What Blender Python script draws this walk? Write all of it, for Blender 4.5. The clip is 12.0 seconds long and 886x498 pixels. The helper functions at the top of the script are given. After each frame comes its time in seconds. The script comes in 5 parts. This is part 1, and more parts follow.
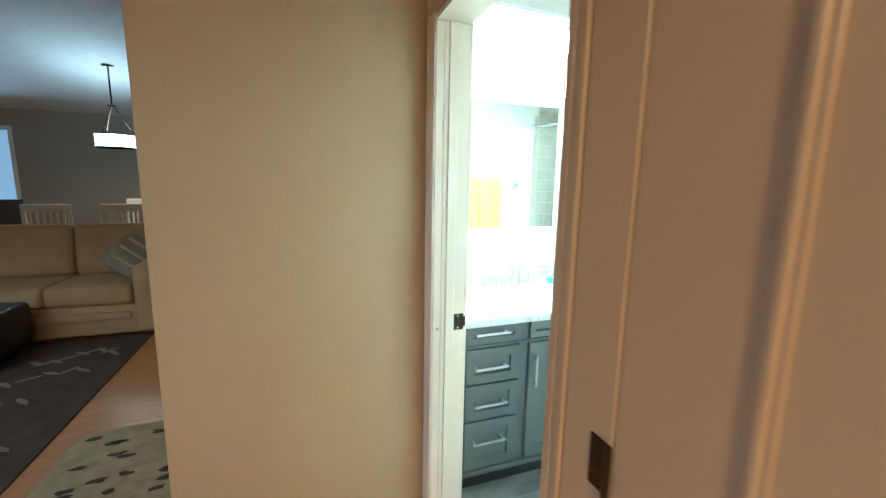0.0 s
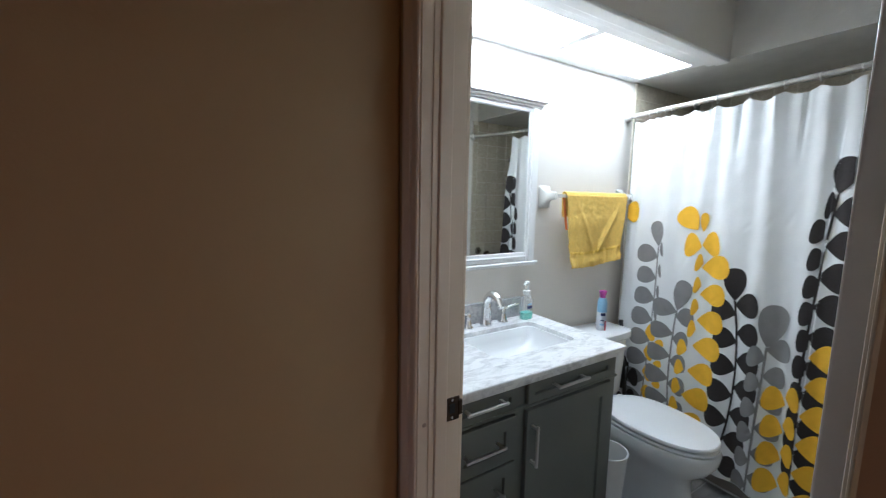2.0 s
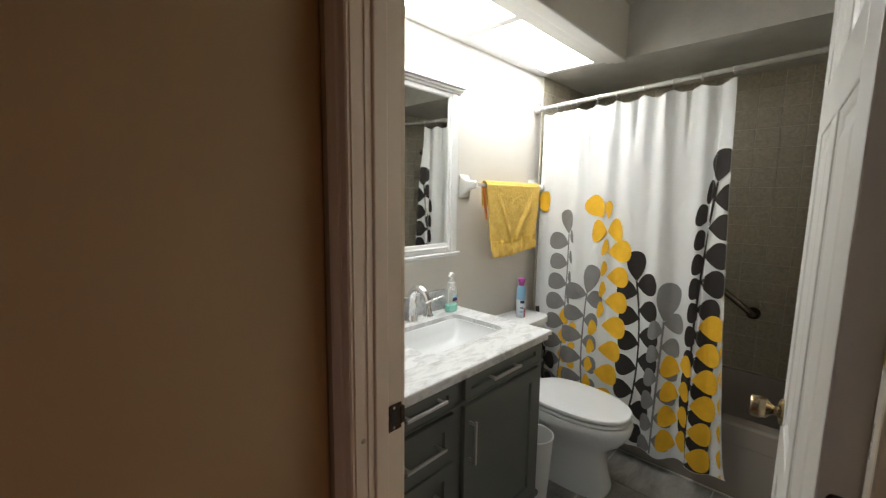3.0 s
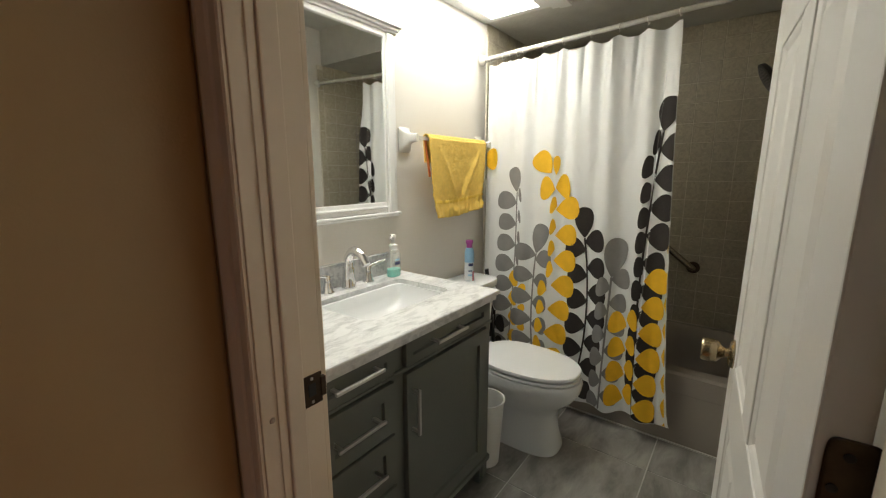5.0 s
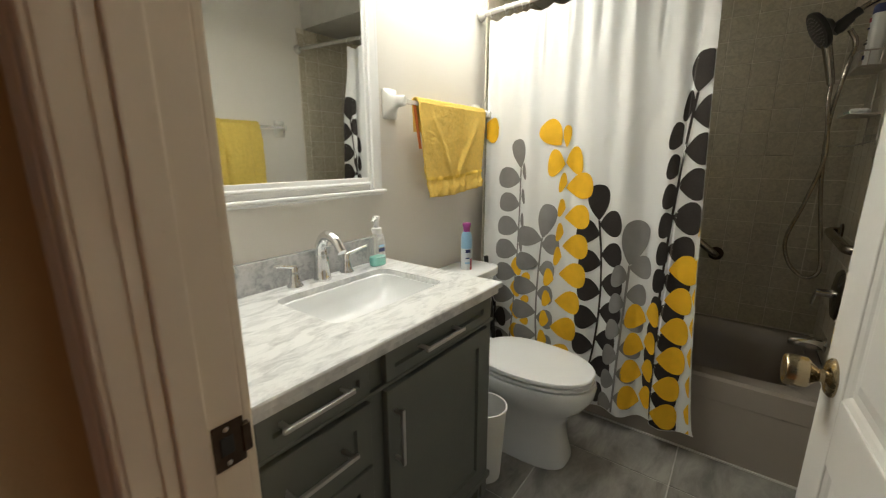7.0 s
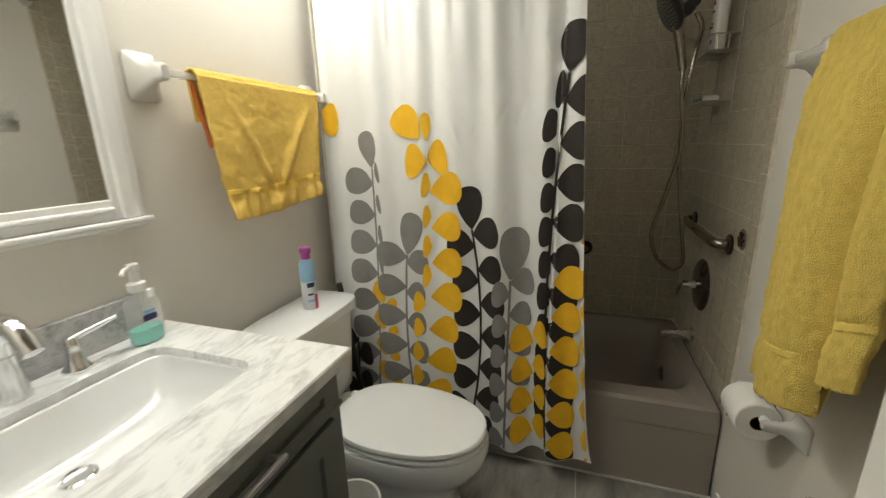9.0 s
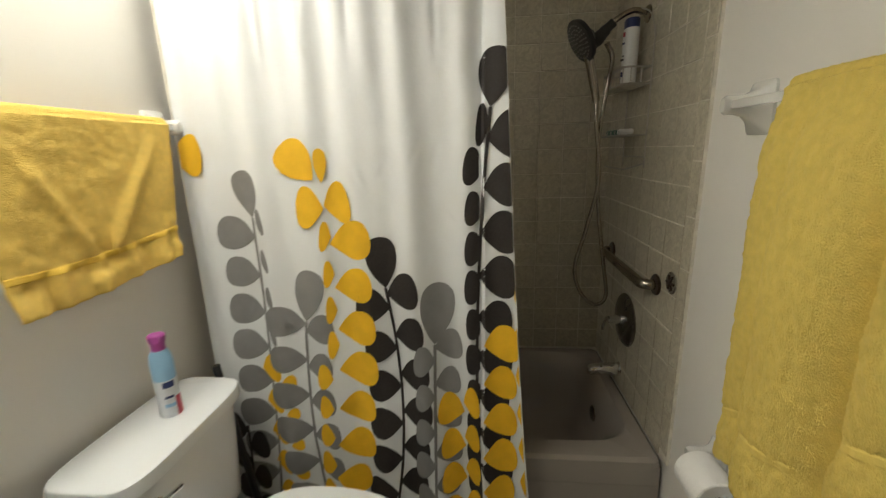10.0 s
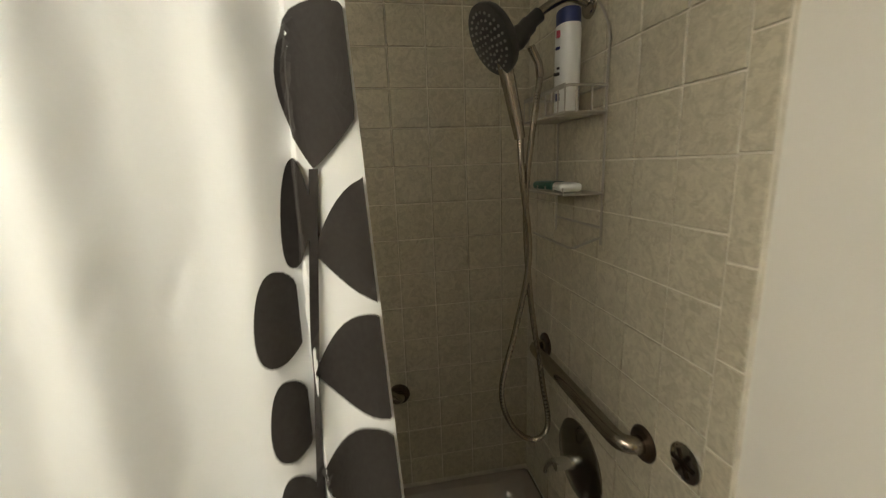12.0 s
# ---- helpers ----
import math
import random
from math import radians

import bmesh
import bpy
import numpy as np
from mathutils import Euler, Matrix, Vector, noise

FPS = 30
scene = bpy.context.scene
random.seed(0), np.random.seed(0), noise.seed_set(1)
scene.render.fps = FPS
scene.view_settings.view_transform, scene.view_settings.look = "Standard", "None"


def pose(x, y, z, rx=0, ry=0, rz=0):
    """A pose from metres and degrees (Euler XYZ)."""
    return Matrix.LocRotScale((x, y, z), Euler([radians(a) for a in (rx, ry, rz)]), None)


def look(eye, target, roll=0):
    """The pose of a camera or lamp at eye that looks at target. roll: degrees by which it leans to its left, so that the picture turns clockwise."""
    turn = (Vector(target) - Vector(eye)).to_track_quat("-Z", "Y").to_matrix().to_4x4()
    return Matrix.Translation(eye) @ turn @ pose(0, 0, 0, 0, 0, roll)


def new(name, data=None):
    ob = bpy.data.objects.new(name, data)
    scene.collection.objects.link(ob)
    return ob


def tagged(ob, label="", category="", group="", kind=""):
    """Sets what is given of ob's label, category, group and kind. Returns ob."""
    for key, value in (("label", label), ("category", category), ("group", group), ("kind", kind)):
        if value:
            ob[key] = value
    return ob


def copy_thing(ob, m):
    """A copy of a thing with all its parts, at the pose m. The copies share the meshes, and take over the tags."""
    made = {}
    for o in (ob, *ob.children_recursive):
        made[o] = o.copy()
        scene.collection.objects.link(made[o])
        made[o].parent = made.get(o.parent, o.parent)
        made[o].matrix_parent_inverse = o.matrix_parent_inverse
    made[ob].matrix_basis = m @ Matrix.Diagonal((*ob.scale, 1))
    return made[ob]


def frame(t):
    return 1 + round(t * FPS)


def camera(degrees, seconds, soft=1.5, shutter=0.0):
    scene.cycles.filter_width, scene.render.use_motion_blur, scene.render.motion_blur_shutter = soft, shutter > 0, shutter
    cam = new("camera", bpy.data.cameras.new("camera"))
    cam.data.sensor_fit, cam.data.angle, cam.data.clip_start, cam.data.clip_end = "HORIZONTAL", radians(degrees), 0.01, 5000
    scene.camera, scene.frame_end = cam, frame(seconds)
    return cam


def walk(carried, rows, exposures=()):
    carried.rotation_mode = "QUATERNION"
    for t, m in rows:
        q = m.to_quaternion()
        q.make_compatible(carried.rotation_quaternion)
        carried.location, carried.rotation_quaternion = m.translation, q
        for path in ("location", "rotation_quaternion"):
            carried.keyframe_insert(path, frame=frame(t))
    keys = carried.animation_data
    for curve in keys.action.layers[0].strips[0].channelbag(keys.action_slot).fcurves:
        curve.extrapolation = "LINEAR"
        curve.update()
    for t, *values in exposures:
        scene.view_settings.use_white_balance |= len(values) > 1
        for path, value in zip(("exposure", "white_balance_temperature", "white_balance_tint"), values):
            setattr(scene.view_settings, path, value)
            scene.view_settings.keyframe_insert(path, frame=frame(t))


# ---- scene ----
cam = camera(95.8, 12.0, 1.2, 0.4)
PATH = [
    (0, (0.034, -0.087, 1.467), (0.707, 1.77, 1.153), 1.0),
    (0.5, (0.001, 0.1, 1.485), (0.639, 1.972, 1.19), 1.1),
    (1, (0.01, 0.256, 1.479), (0.71, 2.109, 1.205), 1.2),
    (1.5, (0.017, 0.405, 1.506), (0.902, 2.177, 1.231), 1.2),
    (2, (0.042, 0.487, 1.49), (1.111, 2.159, 1.242), 1.1),
    (2.5, (0.044, 0.567, 1.476), (1.327, 2.083, 1.243), 1.0),
    (3, (0.05, 0.627, 1.451), (1.483, 1.999, 1.195), 0.8),
    (3.5, (0.08, 0.65, 1.425), (1.578, 1.941, 1.126), 0.6),
    (5.5, (0.224, 0.677, 1.335), (1.793, 1.857, 0.955), -0.1),
    (6, (0.261, 0.691, 1.313), (1.81, 1.894, 0.918), -0.0),
    (6.5, (0.325, 0.75, 1.301), (1.853, 1.968, 0.871), -0.1),
    (8.5, (0.756, 0.954, 1.32), (2.537, 1.715, 0.822), -1.3),
    (9, (0.866, 0.971, 1.33), (2.701, 1.586, 0.826), -1.5),
    (9.5, (1.002, 1.026, 1.384), (2.894, 1.432, 0.879), -1.6),
    (10, (1.137, 1.039, 1.427), (3.071, 1.226, 0.952), -1.7),
    (10.5, (1.354, 1.02, 1.472), (3.304, 1.026, 1.028), -1.7),
    (11, (1.562, 0.96, 1.502), (3.507, 0.774, 1.077), -1.6),
    (11.5, (1.69, 0.941, 1.517), (3.631, 0.7, 1.101), -2.1),
    (12, (1.87, 0.959, 1.539), (3.797, 0.614, 1.129), -2.1),
]
EXPOSURES = [
    (0, 2.76, 4250, -22), (0.5, 2.3, 4300, -18), (1.0, 1.32, 4700, -2), (1.5, 0.4, 4750, 7), (2.0, 0.16, 5100, 7), (2.5, 0.06, 5600, 8), (3.0, 0.03, 6050, 8), (3.5, 0.0, 6400, 7),
    (5.5, 0.02, 6550, 5), (8.5, -0.04, 6600, 5), (10.0, -0.03, 6600, 5), (11.0, 0.05, 6550, 4), (11.5, 0.26, 6800, 5), (12.0, 0.41, 6900, 5),
]
walk(cam, [(t, look(eye, target, roll)) for t, eye, target, roll in PATH], EXPOSURES)

# ---- light ----
world = bpy.data.worlds.new("world")
scene.world = world
world.use_nodes = True
wn = world.node_tree.nodes
sky = wn.new("ShaderNodeTexSky")
sky.sky_type, sky.sun_disc, sky.sun_elevation, sky.sun_rotation = "NISHITA", False, radians(25), radians(200)
world.node_tree.links.new(sky.outputs[0], wn["Background"].inputs[0])
wn["Background"].inputs[1].default_value = 0.08


def area(name, m, sx, sy, power, color):
    d = bpy.data.lights.new(name, "AREA")
    d.shape, d.size, d.size_y, d.energy, d.color = "RECTANGLE", sx, sy, power, color
    ob = new(name, d)
    ob.matrix_world = m
    return ob


# daylight through the dining window, and the glow of the ceiling lamps in hall and dining room
area("window_daylight", pose(-4.6, 7.9, 1.55, 90, 0, 180), 1.5, 1.3, 3.5, (0.85, 0.86, 1.0))
area("hall_lamp_light", pose(-0.15, -1.5, 2.36), 0.22, 0.22, 7.3, (1.0, 0.49, 0.175))
area("dining_lamp_light", pose(-2.235, 6.6, 1.84), 0.4, 0.4, 2.25, (1.0, 0.60, 0.38))
area("dining_lamp_uplight", pose(-2.235, 6.6, 2.12, 180), 0.4, 0.4, 1.95, (1.0, 0.92, 0.92))


# ---- materials ----
def mat(name, col, rough=0.5, metal=0.0, var=0.08, scale=6.0, bump=0.0, bscale=150.0, coat=0.0, spread=None):
    """Painted, woven or cast surface: broad tone changes, fine grain in relief and gloss. spread: a second colour for the broad changes."""
    m = bpy.data.materials.new(name)
    m.use_nodes = True
    n, l = m.node_tree.nodes, m.node_tree.links
    b = n["Principled BSDF"]
    tc = n.new("ShaderNodeTexCoord")
    broad = n.new("ShaderNodeTexNoise")
    broad.inputs["Scale"].default_value, broad.inputs["Detail"].default_value = scale, 6
    fine = n.new("ShaderNodeTexNoise")
    fine.inputs["Scale"].default_value, fine.inputs["Detail"].default_value = bscale, 3
    l.new(tc.outputs["Object"], broad.inputs["Vector"])
    l.new(tc.outputs["Object"], fine.inputs["Vector"])
    ramp = n.new("ShaderNodeValToRGB")
    lo = spread or tuple(c * (1 - var) for c in col)
    hi = col if spread else tuple(min(1, c * (1 + var)) for c in col)
    ramp.color_ramp.elements[0].position, ramp.color_ramp.elements[1].position = 0.35, 0.65
    ramp.color_ramp.elements[0].color, ramp.color_ramp.elements[1].color = (*lo, 1), (*hi, 1)
    l.new(broad.outputs[0], ramp.inputs[0])
    l.new(ramp.outputs[0], b.inputs["Base Color"])
    rr = n.new("ShaderNodeMapRange")
    rr.inputs["To Min"].default_value, rr.inputs["To Max"].default_value = max(0.02, rough * 0.82), min(1, rough * 1.18)
    l.new(fine.outputs[0], rr.inputs[0])
    l.new(rr.outputs[0], b.inputs["Roughness"])
    b.inputs["Metallic"].default_value = metal
    b.inputs["Coat Weight"].default_value = coat
    if bump:
        bp = n.new("ShaderNodeBump")
        bp.inputs["Strength"].default_value, bp.inputs["Distance"].default_value = bump, 0.004
        l.new(fine.outputs[0], bp.inputs["Height"])
        l.new(bp.outputs[0], b.inputs["Normal"])
    return m


def veined(name, col, vein, rough, scale, lo, hi, rand=0.0):
    """Stone with cloudy veins; rand: tone change from piece to piece."""
    m = mat(name, col, rough, 0, 0.05, scale, 0.03, 60)
    n, l = m.node_tree.nodes, m.node_tree.links
    b = n["Principled BSDF"]
    tc = n.new("ShaderNodeTexCoord")
    warp = n.new("ShaderNodeTexNoise")
    warp.inputs["Scale"].default_value, warp.inputs["Detail"].default_value = scale * 0.7, 4
    mp = n.new("ShaderNodeMapping")
    mp.inputs["Rotation"].default_value, mp.inputs["Scale"].default_value = (0.2, 0.3, 0.7), (1.0, 2.6, 1.0)
    info = n.new("ShaderNodeObjectInfo")
    off = n.new("ShaderNodeVectorMath")
    off.operation = "MULTIPLY_ADD"
    off.inputs[1].default_value = (rand * 37, rand * 23, rand * 11)
    l.new(info.outputs["Random"], off.inputs[0])
    l.new(tc.outputs["Object"], off.inputs[2])
    l.new(off.outputs[0], mp.inputs[0])
    l.new(mp.outputs[0], warp.inputs[0])
    add = n.new("ShaderNodeVectorMath")
    add.operation = "MULTIPLY_ADD"
    add.inputs[1].default_value = (0.35, 0.35, 0.35)
    l.new(warp.outputs["Color"], add.inputs[0])
    l.new(mp.outputs[0], add.inputs[2])
    v = n.new("ShaderNodeTexNoise")
    v.inputs["Scale"].default_value, v.inputs["Detail"].default_value, v.inputs["Roughness"].default_value = scale, 9, 0.62
    l.new(add.outputs[0], v.inputs[0])
    ramp = n.new("ShaderNodeValToRGB")
    ramp.color_ramp.elements[0].position, ramp.color_ramp.elements[1].position = lo, hi
    ramp.color_ramp.elements[0].color, ramp.color_ramp.elements[1].color = (*vein, 1), (*col, 1)
    l.new(v.outputs[0], ramp.inputs[0])
    l.new(ramp.outputs[0], b.inputs["Base Color"])
    return m


def glowing(name, col, strength):
    m = bpy.data.materials.new(name)
    m.use_nodes = True
    b = m.node_tree.nodes["Principled BSDF"]
    b.inputs["Base Color"].default_value = (0.8, 0.8, 0.8, 1)
    b.inputs["Emission Color"].default_value, b.inputs["Emission Strength"].default_value = (*col, 1), strength
    return m


def clear(name, col, rough=0.03, ior=1.45):
    m = bpy.data.materials.new(name)
    m.use_nodes = True
    b = m.node_tree.nodes["Principled BSDF"]
    b.inputs["Base Color"].default_value = (*col, 1)
    b.inputs["Roughness"].default_value, b.inputs["IOR"].default_value, b.inputs["Transmission Weight"].default_value = rough, ior, 1
    return m


def film(name, col, body):
    """Thin clear plastic: mostly see-through, with a milky and glossy share."""
    m = bpy.data.materials.new(name)
    m.use_nodes = True
    n, l = m.node_tree.nodes, m.node_tree.links
    b = n["Principled BSDF"]
    b.inputs["Base Color"].default_value, b.inputs["Roughness"].default_value = (*col, 1), 0.08
    tr, mx = n.new("ShaderNodeBsdfTransparent"), n.new("ShaderNodeMixShader")
    mx.inputs[0].default_value = body
    l.new(tr.outputs[0], mx.inputs[1])
    l.new(b.outputs[0], mx.inputs[2])
    l.new(mx.outputs[0], n["Material Output"].inputs[0])
    return m


HALL_PAINT = mat("hall_paint", (0.50, 0.39, 0.228), 0.55, 0, 0.03, 1.2, 0.10, 220)
BATH_PAINT = mat("bath_paint", (0.73, 0.70, 0.645), 0.5, 0, 0.02, 1.5, 0.08, 240)
CEIL_PAINT = mat("ceiling_paint", (0.62, 0.61, 0.58), 0.8, 0, 0.04, 9, 0.5, 60)
# closet door tan; on the casings, warm hall light painted into cream trim
HALL_LIT_PAINT = mat("hall_lit_paint", (0.64, 0.475, 0.285), 0.3, 0, 0.012, 2, 0.008, 60)
TRIM_PAINT = mat("trim_paint", (0.77, 0.69, 0.565), 0.3, 0, 0.03, 3, 0.03, 90)
DOOR_PAINT = mat("door_paint", (0.76, 0.75, 0.72), 0.32, 0, 0.02, 3, 0.03, 120)
CABINET = mat("cabinet_paint", (0.130, 0.139, 0.124), 0.42, 0, 0.05, 4, 0.02, 150)
CABINET_DARK = mat("cabinet_inside", (0.02, 0.022, 0.022), 0.7)
MARBLE = veined("counter_marble", (0.79, 0.80, 0.80), (0.50, 0.51, 0.52), 0.18, 9, 0.33, 0.55)
SPLASH = veined("splash_marble", (0.55, 0.55, 0.55), (0.30, 0.31, 0.32), 0.2, 16, 0.36, 0.58)
FLOOR_TILE = veined("floor_stone", (0.335, 0.32, 0.29), (0.15, 0.144, 0.132), 0.34, 3.6, 0.36, 0.64, 1.0)
FLOOR_GROUT = mat("floor_grout", (0.48, 0.47, 0.44), 0.9, 0, 0.1, 20, 0.2, 200)
WALL_TILE = veined("shower_ceramic", (0.565, 0.515, 0.40), (0.425, 0.382, 0.29), 0.3, 24, 0.38, 0.62, 1.0)
WALL_GROUT = mat("shower_grout", (0.70, 0.655, 0.56), 0.85, 0, 0.1, 25, 0.2, 240)
PORCELAIN = mat("porcelain", (0.78, 0.795, 0.80), 0.07, 0, 0.01, 4, 0.0, 80, 0.3)
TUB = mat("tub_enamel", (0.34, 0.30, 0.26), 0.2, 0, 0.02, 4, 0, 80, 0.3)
CERAMIC = mat("accessory_ceramic", (0.66, 0.65, 0.61), 0.18, 0, 0.02, 8, 0, 80, 0.2)
WIRE = mat("wire_steel", (0.46, 0.43, 0.39), 0.42, 0.9, 0.03, 8)
CHROME = mat("chrome", (0.78, 0.78, 0.78), 0.08, 1, 0.02, 10)
NICKEL = mat("brushed_nickel", (0.38, 0.34, 0.29), 0.22, 1, 0.06, 30, 0.02, 400)
STEEL = mat("handle_steel", (0.60, 0.59, 0.57), 0.42, 0.9, 0.02, 8)
# bright plate metal with the dark it reflects put into its colour
NICKEL_DARK_REFLECTION = mat("nickel_dark_reflection", (0.27, 0.255, 0.235), 0.2, 1, 0.06, 20)
BRASS = mat("aged_brass", (0.37, 0.30, 0.19), 0.26, 1, 0.08, 24, 0.02, 200)
BRONZE = mat("dark_bronze", (0.06, 0.04, 0.026), 0.3, 0.85, 0.3, 30, 0.05, 150)
DARK_PLASTIC = mat("charcoal_plastic", (0.035, 0.033, 0.031), 0.35, 0, 0.1, 20, 0.05, 200)
BLACK = mat("black_rubber", (0.012, 0.012, 0.012), 0.45)
WHITE_PLASTIC = mat("white_plastic", (0.78, 0.78, 0.76), 0.35, 0, 0.02)
TOWEL = mat("yellow_terry", (0.84, 0.575, 0.125), 0.95, 0, 0.05, 60, 1.0, 420)
TOWEL_BIG = mat("pale_yellow_terry", (0.74, 0.56, 0.13), 0.95, 0, 0.05, 60, 1.0, 420)
TOWEL_EDGE = mat("orange_hem", (0.60, 0.16, 0.03), 0.95, 0, 0.1, 30, 0.6, 400)
CURTAIN = mat("curtain_fabric", (0.74, 0.75, 0.75), 0.7, 0, 0.02, 5, 0.08, 90)
PRINT_GREY = mat("grey_print", (0.22, 0.215, 0.21), 0.75, 0, 0.05, 20)
PRINT_DARK = mat("charcoal_print", (0.024, 0.019, 0.017), 0.85, 0, 0.08, 20)
PRINT_YELLOW = mat("yellow_print", (0.80, 0.46, 0.015), 0.75, 0, 0.05, 20)
MIRROR = mat("silvered_glass", (0.86, 0.88, 0.87), 0.02, 1, 0.0)
FRAME_WHITE = mat("mirror_frame_paint", (0.80, 0.80, 0.79), 0.3, 0, 0.02)
PAPER = mat("tissue_paper", (0.82, 0.81, 0.78), 0.95, 0, 0.02, 30, 0.3, 150)
PANEL_GLOW = glowing("light_diffuser", (1.0, 0.955, 0.88), 13.0)
SHADE_GLOW = glowing("lamp_shade_glow", (1.0, 0.97, 0.92), 1.0)
HALL_GLOW = glowing("hall_globe_glow", (1.0, 0.8, 0.55), 4.0)
CLEAR = clear("window_glass", (0.97, 0.98, 0.98))
BOTTLE = film("clear_plastic", (0.85, 0.88, 0.88), 0.16)
TEAL = mat("teal_soap", (0.22, 0.66, 0.56), 0.15, 0, 0.03)
BAR_CLEAR = film("clear_acrylic", (0.80, 0.79, 0.75), 0.45)
SPRAY_BLUE = mat("spray_blue", (0.30, 0.52, 0.72), 0.3)
SPRAY_PINK = mat("spray_magenta", (0.42, 0.08, 0.34), 0.35)
SPRAY_WHITE = mat("spray_white", (0.70, 0.72, 0.76), 0.3)
LABEL_RED = mat("label_red", (0.45, 0.05, 0.08), 0.4)
LABEL_NAVY = mat("label_navy", (0.02, 0.03, 0.12), 0.4)
SOAP_GREEN = mat("green_soap", (0.03, 0.12, 0.09), 0.4)
SOFA_CLOTH = mat("sofa_cloth", (0.45, 0.28, 0.125), 0.9, 0, 0.08, 5, 0.5, 300)
PILLOW_CLOTH = mat("pillow_cloth", (0.30, 0.24, 0.17), 0.9, 0, 0.1, 8, 0.4, 300)
PILLOW_STRIPE = mat("pillow_stripe", (0.58, 0.44, 0.27), 0.9, 0, 0.1, 8, 0.4, 300)
RUG_DARK = mat("rug_brown", (0.10, 0.060, 0.033), 1.0, 0, 0.2, 7, 0.8, 260)
RUG_LEAF = mat("rug_leaf", (0.30, 0.235, 0.16), 1.0, 0, 0.15, 12, 0.8, 260)
MAT_CREAM = mat("doormat_cream", (0.50, 0.355, 0.165), 1.0, 0, 0.15, 12, 0.8, 200)
MAT_DARK = mat("doormat_motif", (0.10, 0.06, 0.03), 1.0, 0, 0.15, 12, 0.8, 200)
WOOD = mat("oak_board", (0.60, 0.26, 0.07), 0.32, 0, 0.2, 3, 0.05, 40)
CHAIR_WHITE = mat("chair_paint", (0.72, 0.68, 0.60), 0.5)
TABLE_WOOD = mat("dark_table", (0.06, 0.04, 0.03), 0.35)
LIVING_PAINT = mat("living_paint", (0.36, 0.33, 0.26), 0.7, 0, 0.04, 1.5, 0.08, 200)
SKY_GLOW = glowing("window_sky", (0.75, 0.8, 1.0), 0.06)

# grain along the boards, tone from board to board
_n, _l = WOOD.node_tree.nodes, WOOD.node_tree.links
_tc, _mp, _wv, _inf, _add = _n.new("ShaderNodeTexCoord"), _n.new("ShaderNodeMapping"), _n.new("ShaderNodeTexNoise"), _n.new("ShaderNodeObjectInfo"), _n.new("ShaderNodeVectorMath")
_mp.inputs["Scale"].default_value = (1.2, 26, 26)
_add.operation = "MULTIPLY_ADD"
_add.inputs[1].default_value = (19, 7, 3)
_l.new(_inf.outputs["Random"], _add.inputs[0])
_l.new(_tc.outputs["Object"], _add.inputs[2])
_l.new(_add.outputs[0], _mp.inputs[0])
_l.new(_mp.outputs[0], _wv.inputs[0])
_wv.inputs["Detail"].default_value = 8
_rp = _n.new("ShaderNodeValToRGB")
_rp.color_ramp.elements[0].color, _rp.color_ramp.elements[1].color = (0.46, 0.165, 0.035, 1), (0.72, 0.32, 0.09, 1)
_rp.color_ramp.elements[0].position, _rp.color_ramp.elements[1].position = 0.3, 0.75
_l.new(_wv.outputs[0], _rp.inputs[0])
_l.new(_rp.outputs[0], _n["Principled BSDF"].inputs["Base Color"])

# thin cloth lets some light through
for _m, _w in ((CURTAIN, 0.12),):
    _m.node_tree.nodes["Principled BSDF"].inputs["Transmission Weight"].default_value = 0.0
    _m.node_tree.nodes["Principled BSDF"].inputs["Subsurface Weight"].default_value = _w
    _m.node_tree.nodes["Principled BSDF"].inputs["Subsurface Radius"].default_value = (0.01, 0.01, 0.01)

# ---- mesh helpers ----
ORIGIN = {}


def thing(name, label, category, at, group="", kind=""):
    ob = new(name)
    ob.location = at
    ob.empty_display_size = 0.1
    ORIGIN[ob] = Vector(at)
    return tagged(ob, label, category, group, kind)


def part(name, bm, material, parent=None, label="", smooth=False):
    """Links a bmesh, given in world coordinates, as one mesh object under parent."""
    o = ORIGIN.get(parent, Vector((0, 0, 0))) if parent else Vector((0, 0, 0))
    me = bpy.data.meshes.new(name)
    if o.length:
        bmesh.ops.translate(bm, vec=-o, verts=bm.verts)
    bm.to_mesh(me)
    bm.free()
    me.materials.append(material)
    if smooth:
        for p in me.polygons:
            p.use_smooth = True
        me.set_sharp_from_angle(angle=radians(35))
    ob = new(name, me)
    if parent:
        ob.parent = parent
        ORIGIN[ob] = o
    else:
        ORIGIN[ob] = Vector((0, 0, 0))
    return tagged(ob, label) if label else ob


def B(x0, x1, y0, y1, z0, z1, bevel=0.0, seg=2, bm=None):
    """A box, its edges rounded by bevel."""
    out = bm or bmesh.new()
    r = bmesh.ops.create_cube(out, size=1, matrix=Matrix.Translation(((x0 + x1) / 2, (y0 + y1) / 2, (z0 + z1) / 2)) @ Matrix.Diagonal((abs(x1 - x0), abs(y1 - y0), abs(z1 - z0), 1)))
    if bevel:
        es = {e for v in r["verts"] for e in v.link_edges}
        bmesh.ops.bevel(out, geom=list(es), offset=bevel, segments=seg, affect="EDGES", profile=0.5)
    return out


def struct(name, label, category, bm, material):
    return tagged(part(name, bm, material), label, category, kind="structure")


